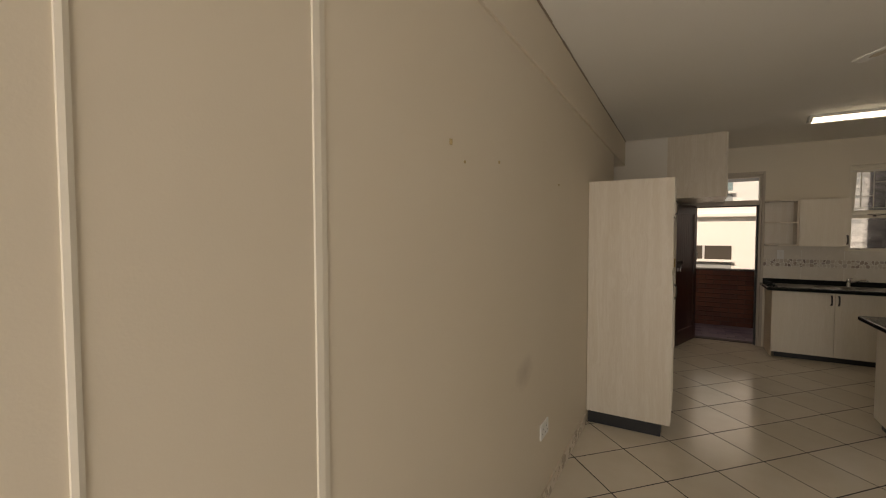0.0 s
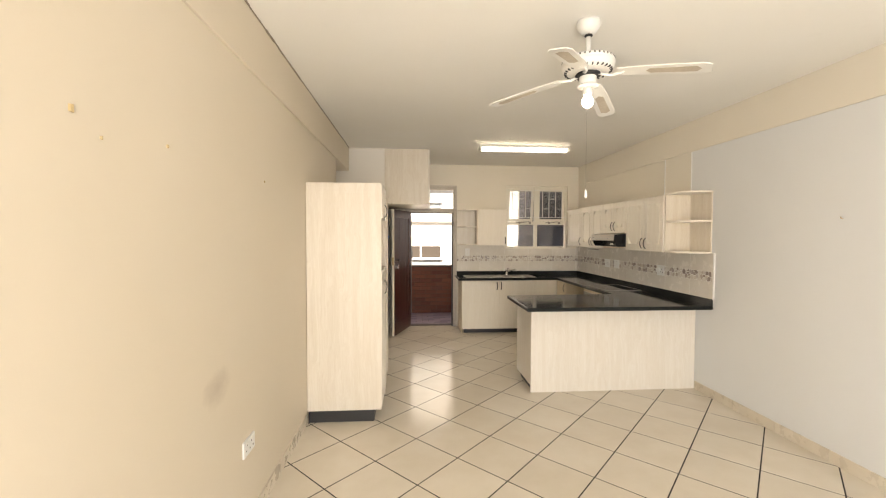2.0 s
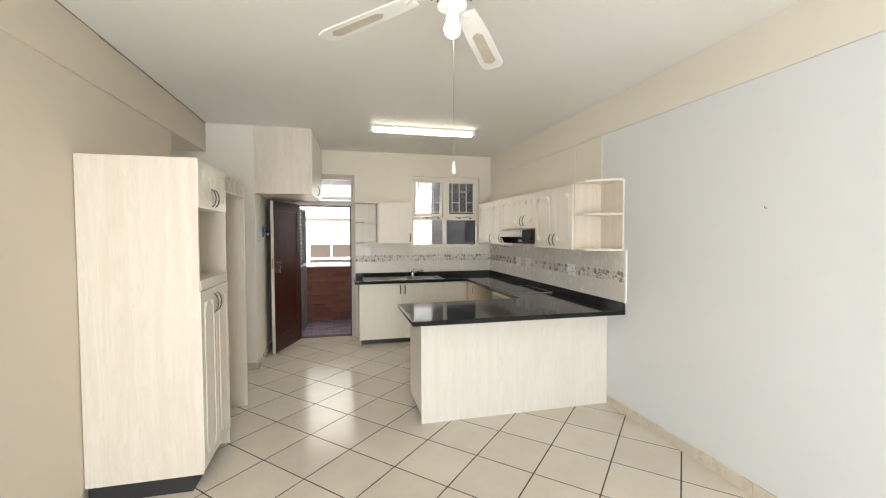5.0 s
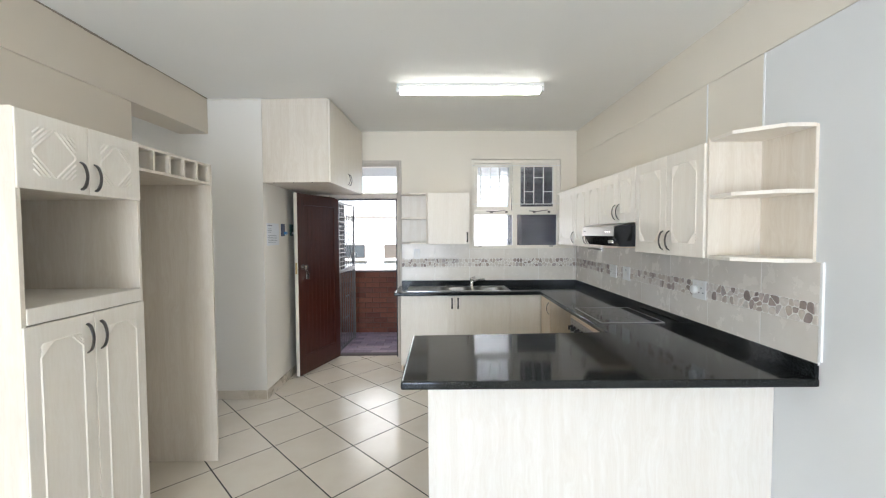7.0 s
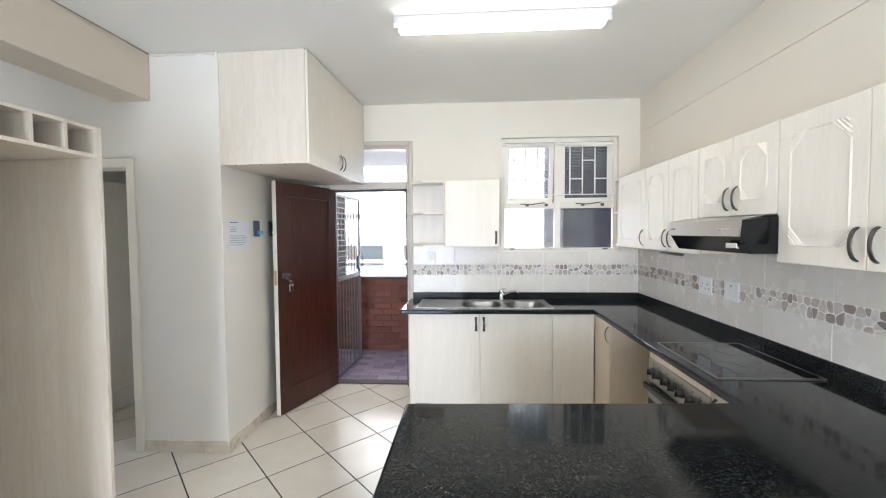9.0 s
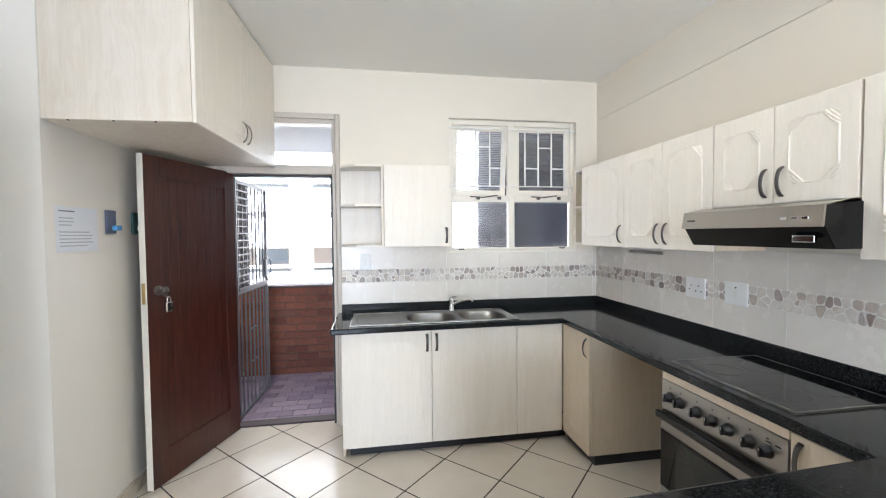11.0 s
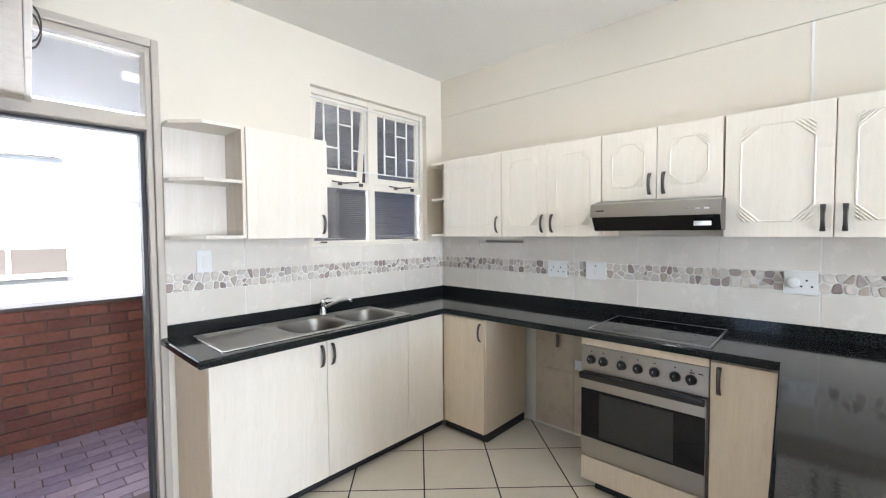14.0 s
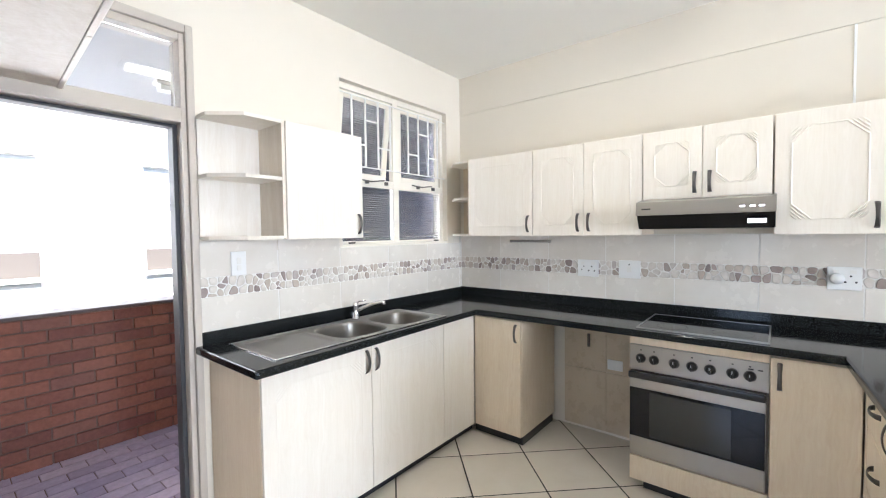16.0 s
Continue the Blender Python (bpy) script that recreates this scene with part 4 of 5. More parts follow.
# passage door
pd = tagged(new("door_2"), "white painted door frame to the bedroom", "door frame", "", "structure")
part("jamb", bx(-0.80, -0.745, 6.245, 6.41, 0, 2.045, 0.004), TRIMWHITE, pd)
part("jamb", bx(-1.60, -1.545, 6.245, 6.41, 0, 2.045, 0.004), TRIMWHITE, pd)
part("head", bx(-1.545, -0.80, 6.245, 6.41, 1.985, 2.045, 0.004), TRIMWHITE, pd)
pl = thing("panel_door", pose(-1.55, 6.42, 0, 0, 0, 84), "white six panel interior door standing open", "door")
part("leaf", bx(0, 0.75, 0.006, 0.034, 0.01, 1.97, 0.002), TRIMWHITE, pl)
for x0, x1 in ((0.0, 0.11), (0.33, 0.42), (0.64, 0.75)):
    part("stile", bx(x0, x1, 0.0, 0.0058, 0.01, 1.97, 0.0015), TRIMWHITE, pl)
for a, b in ((0.01, 0.2), (0.76, 0.90), (1.42, 1.54), (1.83, 1.97)):
    for x0, x1 in ((0.1105, 0.3295), (0.4205, 0.6395)):
        part("rail", bx(x0, x1, 0.0, 0.0056, a, b, 0.0015), TRIMWHITE, pl)

# ---- kitchen window ----
wi = tagged(new("window_1"), "white steel casement window with reeded glass", "window", "", "structure")
WX0, WX1, WZ0, WZ1, WY = 1.85, 2.93, 1.335, 2.408, YW + 0.045
part("sill", bx(WX0, WX1, YW + 0.002, WY + 0.03, WZ0, WZ0 + 0.018, 0.003), TRIMWHITE, wi)
for x0, x1 in ((WX0, WX0 + 0.035), (WX1 - 0.035, WX1), (2.352, 2.408)):
    part("frame_post", bx(x0, x1, WY, WY + 0.045, WZ0 + 0.018, WZ1, 0.003), TRIMWHITE, wi)
for z0, z1 in ((WZ0 + 0.018, WZ0 + 0.036), (1.745, 1.80), (WZ1 - 0.04, WZ1)):
    for x0, x1 in ((WX0 + 0.0352, 2.3518), (2.4082, WX1 - 0.0352)):
        part("frame_rail", bx(x0, x1, WY + 0.001, WY + 0.044, z0, z1, 0.003), TRIMWHITE, wi)


def ribbed(x0, x1, y0, y1, z0, z1, pitch=0.0145, deep=0.0036):
    """A pane whose outer face carries horizontal half-round ribs."""
    bm = bmesh.new()
    n = int((z1 - z0) / pitch * 6)
    rows = []
    for k in range(n + 1):
        z = z0 + (z1 - z0) * k / n
        y = y1 + deep * abs(math.sin(math.pi * (z - z0) / pitch))
        rows.append((bm.verts.new((x0, y, z)), bm.verts.new((x1, y, z))))
    for a, b in zip(rows, rows[1:]):
        bm.faces.new((a[0], a[1], b[1], b[0]))
    f = [bm.verts.new(p) for p in ((x0, y0, z0), (x1, y0, z0), (x1, y0, z1), (x0, y0, z1))]
    bm.faces.new(f)
    bm.faces.new((f[0], f[1], rows[0][1], rows[0][0]))
    bm.faces.new((f[3], f[2], rows[-1][1], rows[-1][0]))
    bm.faces.new([f[0], f[3]] + [r[0] for r in rows[::-1]])
    bm.faces.new([f[1], f[2]] + [r[1] for r in rows[::-1]])
    return bm


for x0, x1 in ((1.886, 2.351), (2.409, 2.894)):
    p = part("pane", ribbed(x0, x1, WY + 0.02, WY + 0.025, WZ0 + 0.036, 1.745), REED, wi, "reeded obscure glass")
    p.visible_shadow = False


def sash(x0, x1, z0, z1, tilt):
    s = new("sash")
    s.parent = wi
    s.matrix_local = pose(x0, WY + 0.024, z1, tilt)
    w, h, f = x1 - x0, z1 - z0, 0.042
    bm = bx(0, f, -0.012, 0.012, -h, 0, 0.003)
    bx(w - f, w, -0.012, 0.012, -h, 0, 0.003, bm)
    bx(f, w - f, -0.012, 0.012, -f, 0, 0.002, bm)
    bx(f, w - f, -0.012, 0.012, -h, -h + f, 0.002, bm)
    me = mesh_of("sash_frame", bm, TRIMWHITE)
    o = new("sash_frame", me)
    o.parent = s
    g = new("pane", mesh_of("pane", ribbed(f, w - f, -0.002, 0.003, -h + f, -f), REED))
    g.parent = s
    g.visible_shadow = False


sash(1.887, 2.350, 1.802, 2.366, 7)
sash(2.410, 2.893, 1.802, 2.366, 0.5)
for x0 in (1.93, 2.45):
    part("stay", tube([(x0 + 0.10, WY - 0.006, 1.79), (x0 + 0.2, WY - 0.012, 1.782), (x0 + 0.33, WY - 0.004, 1.80)], 0.005, 8), PEWTER, wi, "pewter casement stay", True)
    for dx in (0.15, 0.33):
        part("catch", bx(x0 + dx, x0 + dx + 0.03, WY - 0.014, WY, 1.765, 1.79, 0.003), PEWTER, wi)
for x in (1.93, 2.80):
    part("catch", bx(x, x + 0.045, WY - 0.02, WY + 0.0, WZ0 + 0.02, WZ0 + 0.032, 0.003), PEWTER, wi)
bg = thing("burglar_bars", pose(0, YW + 0.022, 0), "white painted steel burglar bars inside the window", "burglar bars")
for z in (1.872, 2.335):
    part("bar", cyl((WX0 + 0.004, 0, z), (WX1 - 0.004, 0, z), 0.0048, 8), WHITE_METAL, bg)
for bx0 in (1.90, 2.43):
    for k in range(4):
        x = bx0 + 0.06 + 0.115 * k
        part("bar", bx(x - 0.005, x + 0.005, -0.005, 0.005, 1.872, 2.335), WHITE_METAL, bg)
    for k, z in ((0, 2.02), (1, 2.19), (2, 2.02)):
        x = bx0 + 0.06 + 0.115 * k
        part("bar", bx(x + 0.005, x + 0.11, -0.004, 0.004, z - 0.005, z + 0.005), WHITE_METAL, bg)

# ---- tiled splashback ----
sb = tagged(new("splashback"), "glazed beige wall tiles with a pebble border", "tiles", "", "structure")
part("grout_bed", bx(1.0, XR - 0.006, YW - 0.0086, YW, 0.945, 1.334), GROUT_W, sb)
part("grout_bed", bx(XR - 0.0086, XR, 4.25, YW - 0.009, 0.945, 1.394), GROUT_W, sb)
part("edge_strip", bx(XR - 0.012, XR, 4.236, 4.25, 0.962, 1.394, 0.003), SILICONE, sb, "white plastic tile edge strip")
TW = 0.4195
for z0, z1 in ((0.945, 1.116), (1.216, 1.392)):
    x = 1.402 - TW
    while x < XR - 0.03:
        a, b = max(x, 1.001), min(x + TW, XR - 0.012)
        if b - a > 0.02:
            zt1 = z1 if not (a < 2.93 and b > 1.85) else min(z1, 1.333)
            part("tile", bx(a + 0.003, b - 0.003, YW - 0.010, YW - 0.0048, z0, zt1, 0.0012), WALL_TILE, sb)
        x += TW
    y = 7.095
    while y > 4.2:
        a, b = max(y - TW, 4.251), min(y, YW - 0.012)
        part("tile", bx(XR - 0.010, XR - 0.0048, a + 0.003, b - 0.003, z0, z1, 0.0012), WALL_TILE, sb)
        y -= TW
    part("tile", bx(XR - 0.010, XR - 0.0048, 7.097, YW - 0.012, z0, z1, 0.0012), WALL_TILE, sb)
# tiles behind the open appliance space
for y in (6.55, 6.25):
    for z in (0.02, 0.44):
        part("tile", bx(XR - 0.010, XR, y - 0.298, y, z, z + 0.416, 0.0012), BEIGE_TILE, sb)

rng = random.Random(7)


def cut(poly, px, py, nx, ny):
    """The part of a polygon on the side of (px, py) that the normal points away from."""
    out = []
    for (ax, ay), (cx, cy) in zip(poly, poly[1:] + poly[:1]):
        da, dc = (ax - px) * nx + (ay - py) * ny, (cx - px) * nx + (cy - py) * ny
        if da <= 0:
            out.append((ax, ay))
        if da * dc < 0:
            f = da / (da - dc)
            out.append((ax + f * (cx - ax), ay + f * (cy - ay)))
    return out


def stone(poly):
    """A flat rounded stone: corners cut twice, edge eased."""
    for _ in range(2):
        nxt = []
        for (ax, ay), (cx, cy) in zip(poly, poly[1:] + poly[:1]):
            nxt += [(0.8 * ax + 0.2 * cx, 0.8 * ay + 0.2 * cy), (0.2 * ax + 0.8 * cx, 0.2 * ay + 0.8 * cy)]
        poly = nxt
    bm = bmesh.new()
    n = len(poly)
    rings = [[bm.verts.new((f * x, f * y, z)) for x, y in poly] for f, z in ((1.0, 0.0), (0.97, 0.0028), (0.86, 0.0042))]
    for a, b in zip(rings, rings[1:]):
        for i in range(n):
            bm.faces.new((a[i], a[(i + 1) % n], b[(i + 1) % n], b[i]))
    bm.faces.new(rings[-1])
    return mesh_of("pebble", bm, PEBBLE)


def pebbles(name, length, height, place):
    """A mosaic band: irregular stones packed with a thin joint; place(u, v) gives the pose at u along, v up."""
    band = tagged(new(name), "mosaic band of beige and mauve grey pebbles in white grout", "tiles", "", "structure")
    seeds = []
    u = 0.0
    while u < length:
        rows = rng.choice((2, 2, 3))
        step = rng.uniform(0.030, 0.050) if rows == 2 else rng.uniform(0.023, 0.031)
        shift = rng.uniform(-0.010, 0.010)
        for r in range(rows):
            seeds.append((u + step / 2 + rng.uniform(-0.015, 0.015), height * (r + 0.5) / rows + shift + rng.uniform(-0.010, 0.010)))
        u += step
    for cx, cy in seeds:
        poly = [(max(0, cx - 0.06), 0.0), (min(length, cx + 0.06), 0.0), (min(length, cx + 0.06), height), (max(0, cx - 0.06), height)]
        for ox, oy in seeds:
            d = math.hypot(ox - cx, oy - cy)
            if 0 < d < 0.14:
                nx, ny = (ox - cx) / d, (oy - cy) / d
                poly = cut(poly, (ox + cx) / 2 - 0.0026 * nx, (oy + cy) / 2 - 0.0026 * ny, nx, ny)
                if len(poly) < 3:
                    break
        if len(poly) < 3:
            continue
        mx, my = sum(p[0] for p in poly) / len(poly), sum(p[1] for p in poly) / len(poly)
        o = new("pebble", stone([(x - mx, y - my) for x, y in poly]))
        o.parent = band
        o.matrix_local = place(mx, my)


pebbles("pebble_border", XR - 0.018 - 1.0, 0.096, lambda u, v: pose(1.0 + u, YW - 0.0084, 1.118 + v, 90))
pebbles("pebble_border_side", YW - 0.014 - 4.252, 0.096, lambda u, v: pose(XR - 0.0084, YW - 0.01 - u, 1.118 + v, 90, 0, -90))

# sockets and switches


def socket(name, m, w, h, label, kind):
    s = thing(name, m, label, "socket" if kind != "switch" else "switch", "electrical fittings")
    part("plate", bx(-w / 2, w / 2, -0.010, 0, -h / 2, h / 2, 0.003), PLASTIC, s)
    if kind == "double":
        for x in (-w / 4, w / 4):
            part("switch", bx(x - 0.012, x + 0.012, -0.0125, -0.0095, h * 0.22, h * 0.36, 0.001), WHITE_METAL, s)
        for x, z in ((0.0, 0.012), (-0.02, -0.018), (0.02, -0.018)):
            part("pin_hole", cyl((x + w * 0.18, -0.0105, z), (x + w * 0.18, -0.009, z), 0.005, 10), RUBBER, s)
        for x, z in ((0.0, 0.012), (-0.015, -0.012)):
            part("pin_hole", cyl((x - w * 0.2, -0.0105, z), (x - w * 0.2, -0.009, z), 0.0045, 10), RUBBER, s)
    elif kind == "isolator":
        part("rocker", bx(-0.014, 0.014, -0.014, -0.0095, -0.02, 0.02, 0.002), WHITE_METAL, s)
        part("lamp", bx(-0.004, 0.004, -0.012, -0.0098, 0.028, 0.036), RUBBER, s)
    else:
        part("rocker", bx(-0.012, 0.012, -0.013, -0.0095, -0.002, 0.03, 0.002), WHITE_METAL, s)
        part("rocker", bx(-0.012, 0.012, -0.013, -0.0095, -0.036, -0.008, 0.002), WHITE_METAL, s)
    return s


XS = XR - 0.010
socket("wall_socket", pose(XS, 6.375, 1.16, 0, 0, R_RIGHT), 0.145, 0.118, "white double power socket on the tiles", "double")
socket("oven_isolator", pose(XS, 6.10, 1.163, 0, 0, R_RIGHT), 0.135, 0.118, "white square oven isolator switch", "isolator")
s3 = socket("wall_socket", pose(XS, 5.072, 1.163, 0, 0, R_RIGHT), 0.13, 0.118, "white power socket with an adaptor plugged in", "double")
pg = thing("plug_adaptor", pose(XS - 0.011, 5.10, 1.162, 0, 0, R_RIGHT), "round white plug adaptor in the socket", "plug")
ad = part("adaptor", lathe([(0.028, 0), (0.028, 0.02), (0.022, 0.026)], 18), PLASTIC, pg, "", True)
ad.matrix_local = pose(0, 0, 0, 90)
socket("wall_switch", pose(1.183, YW - 0.010, 1.275), 0.076, 0.122, "white upright switch plate on the tiles", "switch")
socket("wall_socket", pose(XL, 2.722, 0.453, 0, 0, R_LEFT), 0.145, 0.085, "white power socket low on the wall", "double")
lj = thing("outlet_box", pose(XR - 0.010, 6.19, 0.50, 0, 0, R_RIGHT), "white outlet plate behind the appliance space", "socket")
part("plate", bx(-0.05, 0.05, -0.01, 0, -0.035, 0.035, 0.003), PLASTIC, lj)
wv = thing("water_valve", pose(XR - 0.010, 6.36, 0.655, 0, 0, R_RIGHT), "small chrome appliance water valve", "valve")
part("body", cyl((0, 0, 0), (0, -0.04, 0), 0.009, 12), CHROME, wv)
part("spindle", cyl((0, -0.035, -0.045), (0, -0.035, 0.045), 0.010, 12), PEWTER, wv)
rl = thing("hook_rail", pose(XR - 0.010, 6.82, 1.348, 0, 0, R_RIGHT), "slim chrome rail under the wall cabinets", "rail")
part("bar", cyl((-0.17, -0.02, 0), (0.17, -0.02, 0), 0.009, 12), STEEL, rl, "", True)
for x in (-0.16, 0.16):
    part("bracket", bx(x - 0.008, x + 0.008, -0.022, 0, -0.01, 0.012, 0.002), CHROME, rl)

# notice and key tags on the pier
pp = thing("notice", pose(-0.137, 6.464, 1.522, 0, 0, R_LEFT), "printed white paper notice taped to the wall", "notice")
part("sheet", bx(-0.14, 0.14, -0.0025, -0.001, -0.105, 0.105), PAPER, pp)
for k, ww in enumerate((0.10, 0.0, 0.09, 0.09, 0.08, 0.0, 0.2, 0.22, 0.21, 0.22, 0.18)):
    if ww:
        part("text_bar", bx(-0.12, -0.12 + ww, -0.0034, -0.0026, 0.082 - 0.016 * k, 0.087 - 0.016 * k), INK if k < 1 else mat("faint_ink", (0.45, 0.47, 0.52), 0.9), pp)
for y, m, lb in ((6.707, BLUE, "blue access reader on the wall"), (6.943, GREEN, "dark green switch plate on the wall")):
    r = thing("access_reader", pose(-0.137, y, 1.565, 0, 0, R_LEFT), lb, "switch plate")
    part("plate", bx(-0.04, 0.04, -0.012, 0, -0.062, 0.062, 0.004), m, r)
    part("tag", bx(0.0, 0.05, -0.034, -0.012, -0.045, -0.018, 0.004), mat("light_blue_plastic", (0.10, 0.36, 0.72), 0.35) if m is BLUE else PLASTIC, r)

# ---- ceiling light, fan, pull cord ----
lt = thing("fluorescent_light", pose(1.724, 5.950, ZC), "lit fluorescent ceiling light with a plastic diffuser", "ceiling light")
part("base", bx(-0.600, 0.600, -0.055, 0.055, -0.03, 0, 0.004), WHITE_METAL, lt)
bm = bmesh.new()
sec = [(-0.05, -0.03), (-0.048, -0.055), (-0.03, -0.068), (0.03, -0.068), (0.048, -0.055), (0.05, -0.03)]
a = [bm.verts.new((-0.572, y, z)) for y, z in sec]
b = [bm.verts.new((0.572, y, z)) for y, z in sec]
bm.faces.new(a)
bm.faces.new(b[::-1])
for k in range(6):
    bm.faces.new((a[k], a[(k + 1) % 6], b[(k + 1) % 6], b[k]))
part("diffuser", bm, TUBE, lt, "glowing white diffuser")
for x0, x1 in ((-0.605, -0.573), (0.573, 0.605)):
    part("end_cap", bx(x0, x1, -0.052, 0.052, -0.066, -0.0305, 0.006), WHITE_METAL, lt)

fn = thing("ceiling_fan", pose(1.206, 2.773, ZC), "white four blade ceiling fan with a bare bulb", "ceiling fan")
part("canopy", lathe([(0.062, 0.0), (0.066, -0.016), (0.058, -0.042), (0.036, -0.070), (0.022, -0.073)], 28), WHITE_METAL, fn, "", True)
part("collar", lathe([(0.02, -0.072), (0.022, -0.080), (0.014, -0.084)], 16), RUBBER, fn)
part("downrod", cyl((0, 0, -0.075), (0, 0, -0.22), 0.0125, 14), WHITE_METAL, fn, "", True)
part("motor", lathe([(0.03, -0.178), (0.10, -0.186), (0.138, -0.200), (0.142, -0.216), (0.136, -0.220), (0.142, -0.226), (0.138, -0.252), (0.108, -0.268), (0.07, -0.274)], 36), WHITE_METAL, fn, "", True)
for k in range(36):
    o = part("vent_slot", bx(-0.004, 0.004, 0.1375, 0.1415, -0.214, -0.204), PEWTER, fn)
    o.matrix_local = pose(0, 0, 0, 0, 0, 10 * k)
for k in range(28):
    o = part("vent_slot", bx(-0.003, 0.003, 0.112, 0.128, -0.267, -0.254), RUBBER, fn)
    o.matrix_local = pose(0, 0, 0, 0, 0, 360 / 28 * k)
part("hub", lathe([(0.066, -0.273), (0.07, -0.285), (0.042, -0.29)], 24), RUBBER, fn)
part("switch_housing", lathe([(0.044, -0.285), (0.046, -0.295), (0.046, -0.325), (0.036, -0.332), (0.056, -0.336), (0.058, -0.345), (0.03, -0.349)], 28), WHITE_METAL, fn, "", True)
part("bulb_holder", lathe([(0.025, -0.348), (0.025, -0.385), (0.02, -0.39)], 20), WHITE_METAL, fn, "", True)
part("bulb", lathe([(0.014, -0.387), (0.018, -0.395), (0.028, -0.412), (0.031, -0.426), (0.027, -0.443), (0.015, -0.455), (0.003, -0.458)], 24), BULB, fn, "lit frosted bulb", True)
CANE = wood("blade_inlay", (0.62, 0.56, 0.47), (0.52, 0.46, 0.37), 0.6)
for k in range(4):
    an = -36 + 90 * k
    arm = part("blade_arm", tube([(0.055, 0, -0.280), (0.09, 0, -0.292), (0.12, 0.018, -0.297), (0.16, 0.02, -0.293), (0.19, 0, -0.292)], 0.008, 8), WHITE_METAL, fn, "white curved blade arm", True)
    arm.matrix_local = pose(0, 0, 0, 0, 0, an)
    bm = prism([(0.0, -0.040), (0.14, -0.050), (0.40, -0.056), (0.435, -0.038), (0.435, 0.038), (0.40, 0.056), (0.14, 0.050), (0.0, 0.040)], -0.003, 0.003)
    bmesh.ops.bevel(bm, geom=bm.edges[:], offset=0.0015, segments=1, affect="EDGES")
    bl = part("blade", bm, WHITE_METAL, fn, "white blade with a cane inlay")
    bl.matrix_local = pose(0, 0, 0, 0, 0, an) @ pose(0.155, 0, -0.288, 0, 9, 0) @ pose(0, 0, 0, -6)
    inl = prism([(0.16, -0.024), (0.37, -0.028), (0.39, 0.0), (0.37, 0.028), (0.16, 0.024), (0.14, 0.0)], -0.0042, -0.0032)
    part("inlay", inl, CANE, bl, "woven cane inlay")
for o in fn.children:
    if not o.name.startswith(("canopy", "collar", "downrod")):
        o.location.z -= 0.014
part("pull_cord", cyl((0.02, 0.055, -0.35), (0.02, 0.055, -0.925), 0.0006, 6), STEEL, fn)
part("pull_handle", lathe([(0.002, -0.920), (0.0045, -0.927), (0.0085, -0.955), (0.008, -0.965), (0.003, -0.970)], 16), PLASTIC, fn, "white pear shaped pull", True).location = (0.02, 0.055, 0)

# hooks and marks on the walls
FILLER = mat("ochre_filler", (0.50, 0.38, 0.20), 0.9)
for y, z in ((2.54, 1.677), (3.08, 1.680), (2.03, 1.677)):
    h = thing("wall_hook", pose(XR, y, z, 0, 0, R_RIGHT), "small rusty picture hook in the wall", "hook", "picture hooks")
    part("nail", tube([(0, 0, 0), (0, -0.012, 0.002), (0, -0.016, 0.012)], 0.003, 6), SOOT, h)
for y, z, r in ((1.63, 1.876, 0.008), (2.045, 1.868, 0.005), (1.73, 1.824, 0.004), (3.01, 1.868, 0.005)):
    h = thing("wall_plug", pose(XL, y, z, 0, 0, R_LEFT), "brown wall plug with a chipped edge", "wall plug", "wall plugs")
    part("plug", prism([(-r, 0.0), (-0.4 * r, -0.004), (0.5 * r, -0.005), (r, 0.0)], -1.3 * r, 1.1 * r), FILLER, h)

# ---- balcony and beyond ----
bal = setting("balcony_floor", bx(-2.0, 3.3, YW + 0.15, 8.9, -0.2, -0.028), MORTAR, "purple brick paving on the balcony", "paving")
pm = mesh_of("paver", bevel_tile([(0.107, 0.052), (-0.107, 0.052), (-0.107, -0.052), (0.107, -0.052)], 0, 0.004), PAVER)
r0 = 0
y = YW + 0.26
while y < 8.88:
    x = -0.55 + (0.11 if r0 % 2 else 0)
    while x < 1.9:
        o = new("paver", pm)
        o.parent = bal
        o.location = (x, y, -0.022)
        x += 0.22
    y += 0.11
    r0 += 1
par = setting("parapet", bx(-2.0, 3.3, 8.912, 9.10, -0.2, 0.925), MORTAR, "red face brick balcony parapet", "wall")
brick = mesh_of("brick", bx(-0.107, 0.107, -0.05, 0.05, -0.034, 0.034, 0.003), BRICK)
for row in range(12):
    x = -0.60 + (0.112 if row % 2 else 0)
    while x < 2.3:
        o = new("brick", brick)
        o.parent = par
        o.location = (x, 8.95 + rng.uniform(-0.002, 0.002), 0.012 + 0.079 * row)
        x += 0.224
setting("parapet_coping", bx(-2.0, 3.3, 8.89, 9.12, 0.925, 0.945, 0.004), THRESH, "dark parapet coping", "wall")
setting("balcony_slab", bx(-2.0, 3.5, YW + 0.15, 9.3, 2.45, 2.80), paint("soffit_paint", (0.50, 0.50, 0.52), 0.8), "grey painted balcony soffit", "ceiling")
bl_ = thing("balcony_light", pose(1.36, 8.55, 2.45), "white balcony ceiling light", "ceiling light")
part("base", bx(-0.2, 0.2, -0.045, 0.045, -0.025, 0, 0.004), WHITE_METAL, bl_)
part("diffuser", bx(-0.18, 0.18, -0.04, 0.04, -0.06, -0.0252, 0.01), PLASTIC, bl_)
setting("wall_flank", bx(2.62, 9.0, 8.35, 9.6, -3, 6.5), DARKWALL, "dark brick flank wall beside the balcony", "wall")
setting("ground", bx(-60, 60, 7.7, 90, -3.2, -3.0), paint("yard_concrete", (0.35, 0.33, 0.30), 0.9), "concrete yard below", "ground")

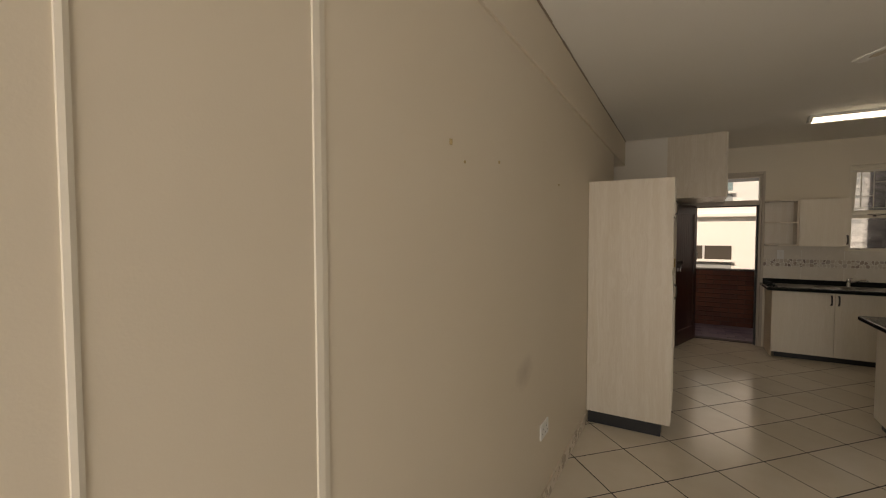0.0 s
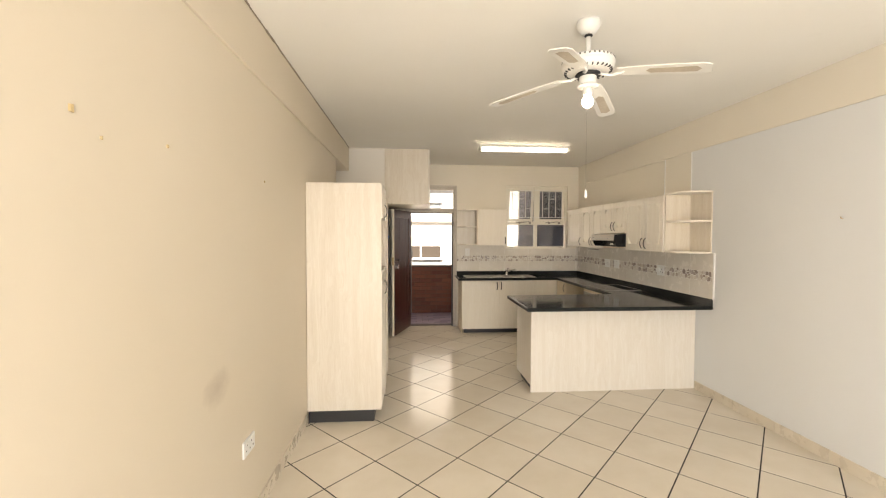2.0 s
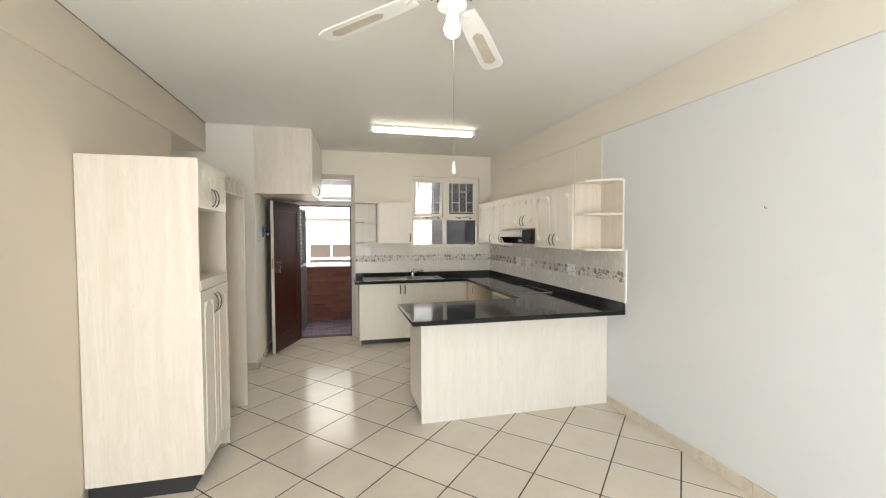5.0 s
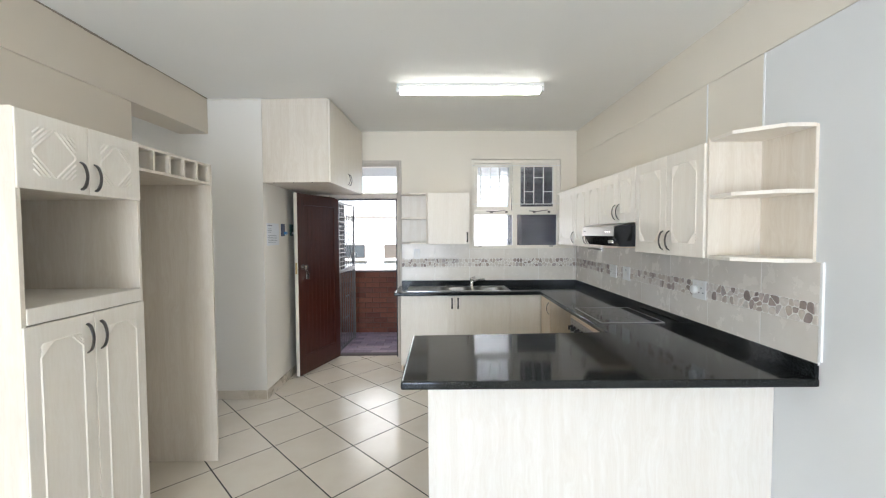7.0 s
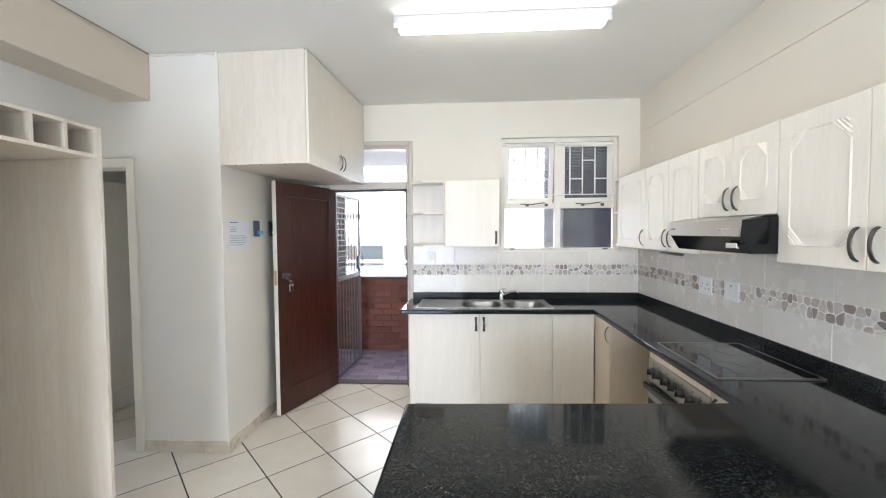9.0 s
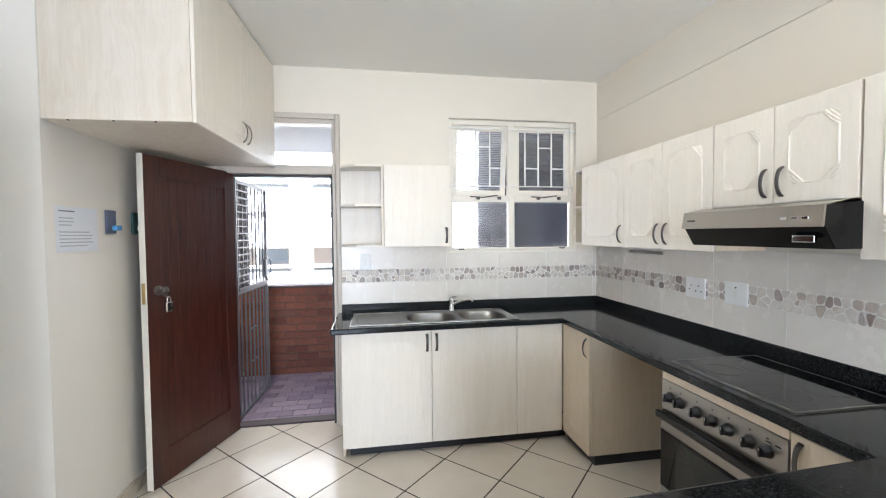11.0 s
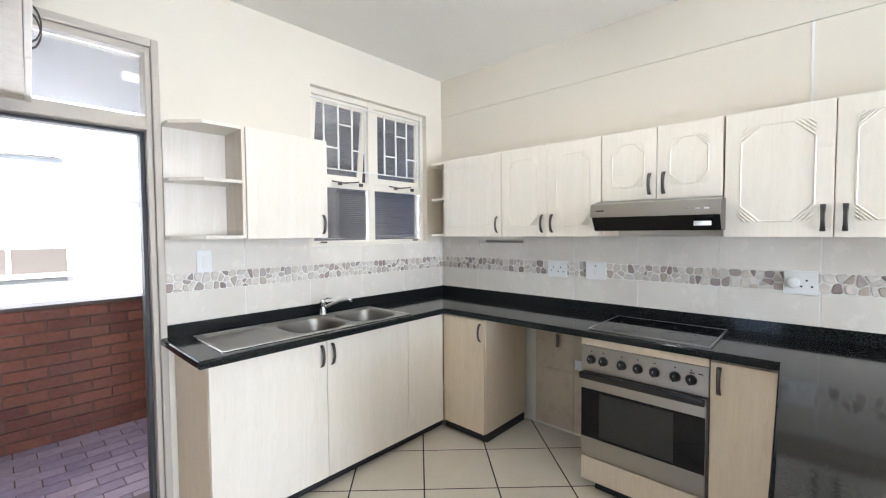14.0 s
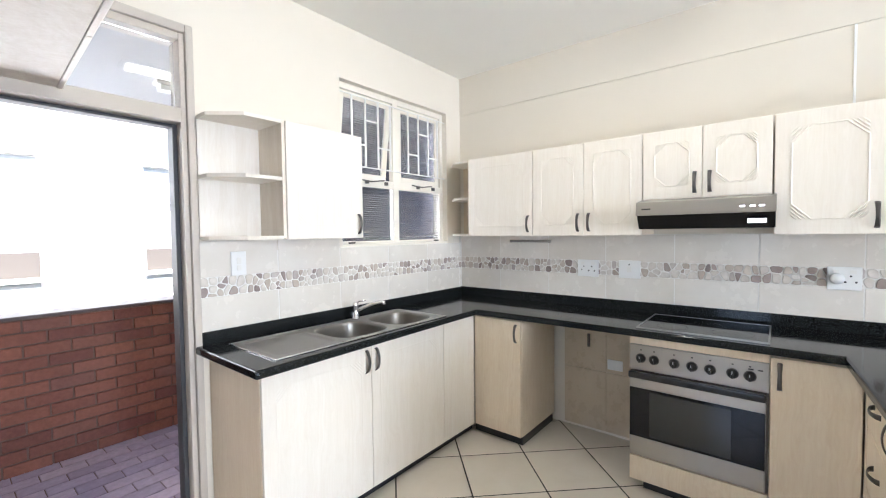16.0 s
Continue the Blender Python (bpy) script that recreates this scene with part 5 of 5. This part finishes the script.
ap = thing("apartment_building", pose(0, 0, 0), "white rendered apartment block opposite", "building")
FY = 13.5
part("wall", bx(-14, 9, FY, FY + 4, -3, 8.5), FACADE, ap)
FR = mat("window_frame_white", (0.55, 0.54, 0.52), 0.5)
DARKGLASS = mat("dark_window_glass", (0.035, 0.04, 0.042), 0.25)
# beige blind darkened to stand for the shade of a window recess
CURT = mat("shaded_blind", (0.062, 0.05, 0.038), 0.9)
TEAL = mat("pale_teal_glass", (0.20, 0.27, 0.27), 0.3)
RAILING = mat("pale_railing_panel", (0.30, 0.31, 0.30), 0.7)
for x0 in (-6.84, -5.14, -3.44, -1.74, -0.04, 2.43, 4.13, 5.83):
    x1 = x0 + 1.19
    for zf in (-2.0, 0.60, 2.38, 4.7):
        bay = part("window", bx(x0, x1, FY - 0.03, FY - 0.001, zf + 0.26, zf + 0.62), TEAL if zf > 2 else CURT, ap, "wide window with a drawn blind")
        part("mullion", bx(x0 + 0.55, x0 + 0.60, FY - 0.045, FY - 0.031, zf + 0.26, zf + 0.62), FR, bay)
        part("pane", bx(x0 + 0.62, x1 - 0.02, FY - 0.036, FY - 0.031, zf + 0.29, zf + 0.60), TEAL if zf > 2 else DARKGLASS if int(x0 * 10) % 3 else CURT, bay)
        part("sill", bx(x0 - 0.05, x1 + 0.05, FY - 0.12, FY - 0.031, zf + 0.20, zf + 0.26), FACADE, bay)
        part("panel", bx(x0, x1, FY - 0.02, FY - 0.001, zf - 0.02, zf + 0.18), RAILING, bay, "pale panel under the window")
for zf in (-0.62, 1.97, 4.57):
    part("string_course", bx(-14, 9, FY - 0.14, FY - 0.001, zf, zf + 0.10, 0.02), FACADE, ap)
part("roof", bx(-14.3, 9.3, FY - 0.5, FY + 4.2, 8.5, 8.75), THRESH, ap)
# unseen outer slab added over the living room balcony to limit incoming sun
setting("patio_floor", bx(-2, 4, YB - 3.0, YB - 0.15, -0.2, -0.02), FACADE, "concrete patio", "floor")
setting("patio_slab", bx(-2, 4, YB - 2.0, YB - 0.15, 2.5, 2.7), CEIL, "added unseen slab that limits sun through the back opening", "ceiling")
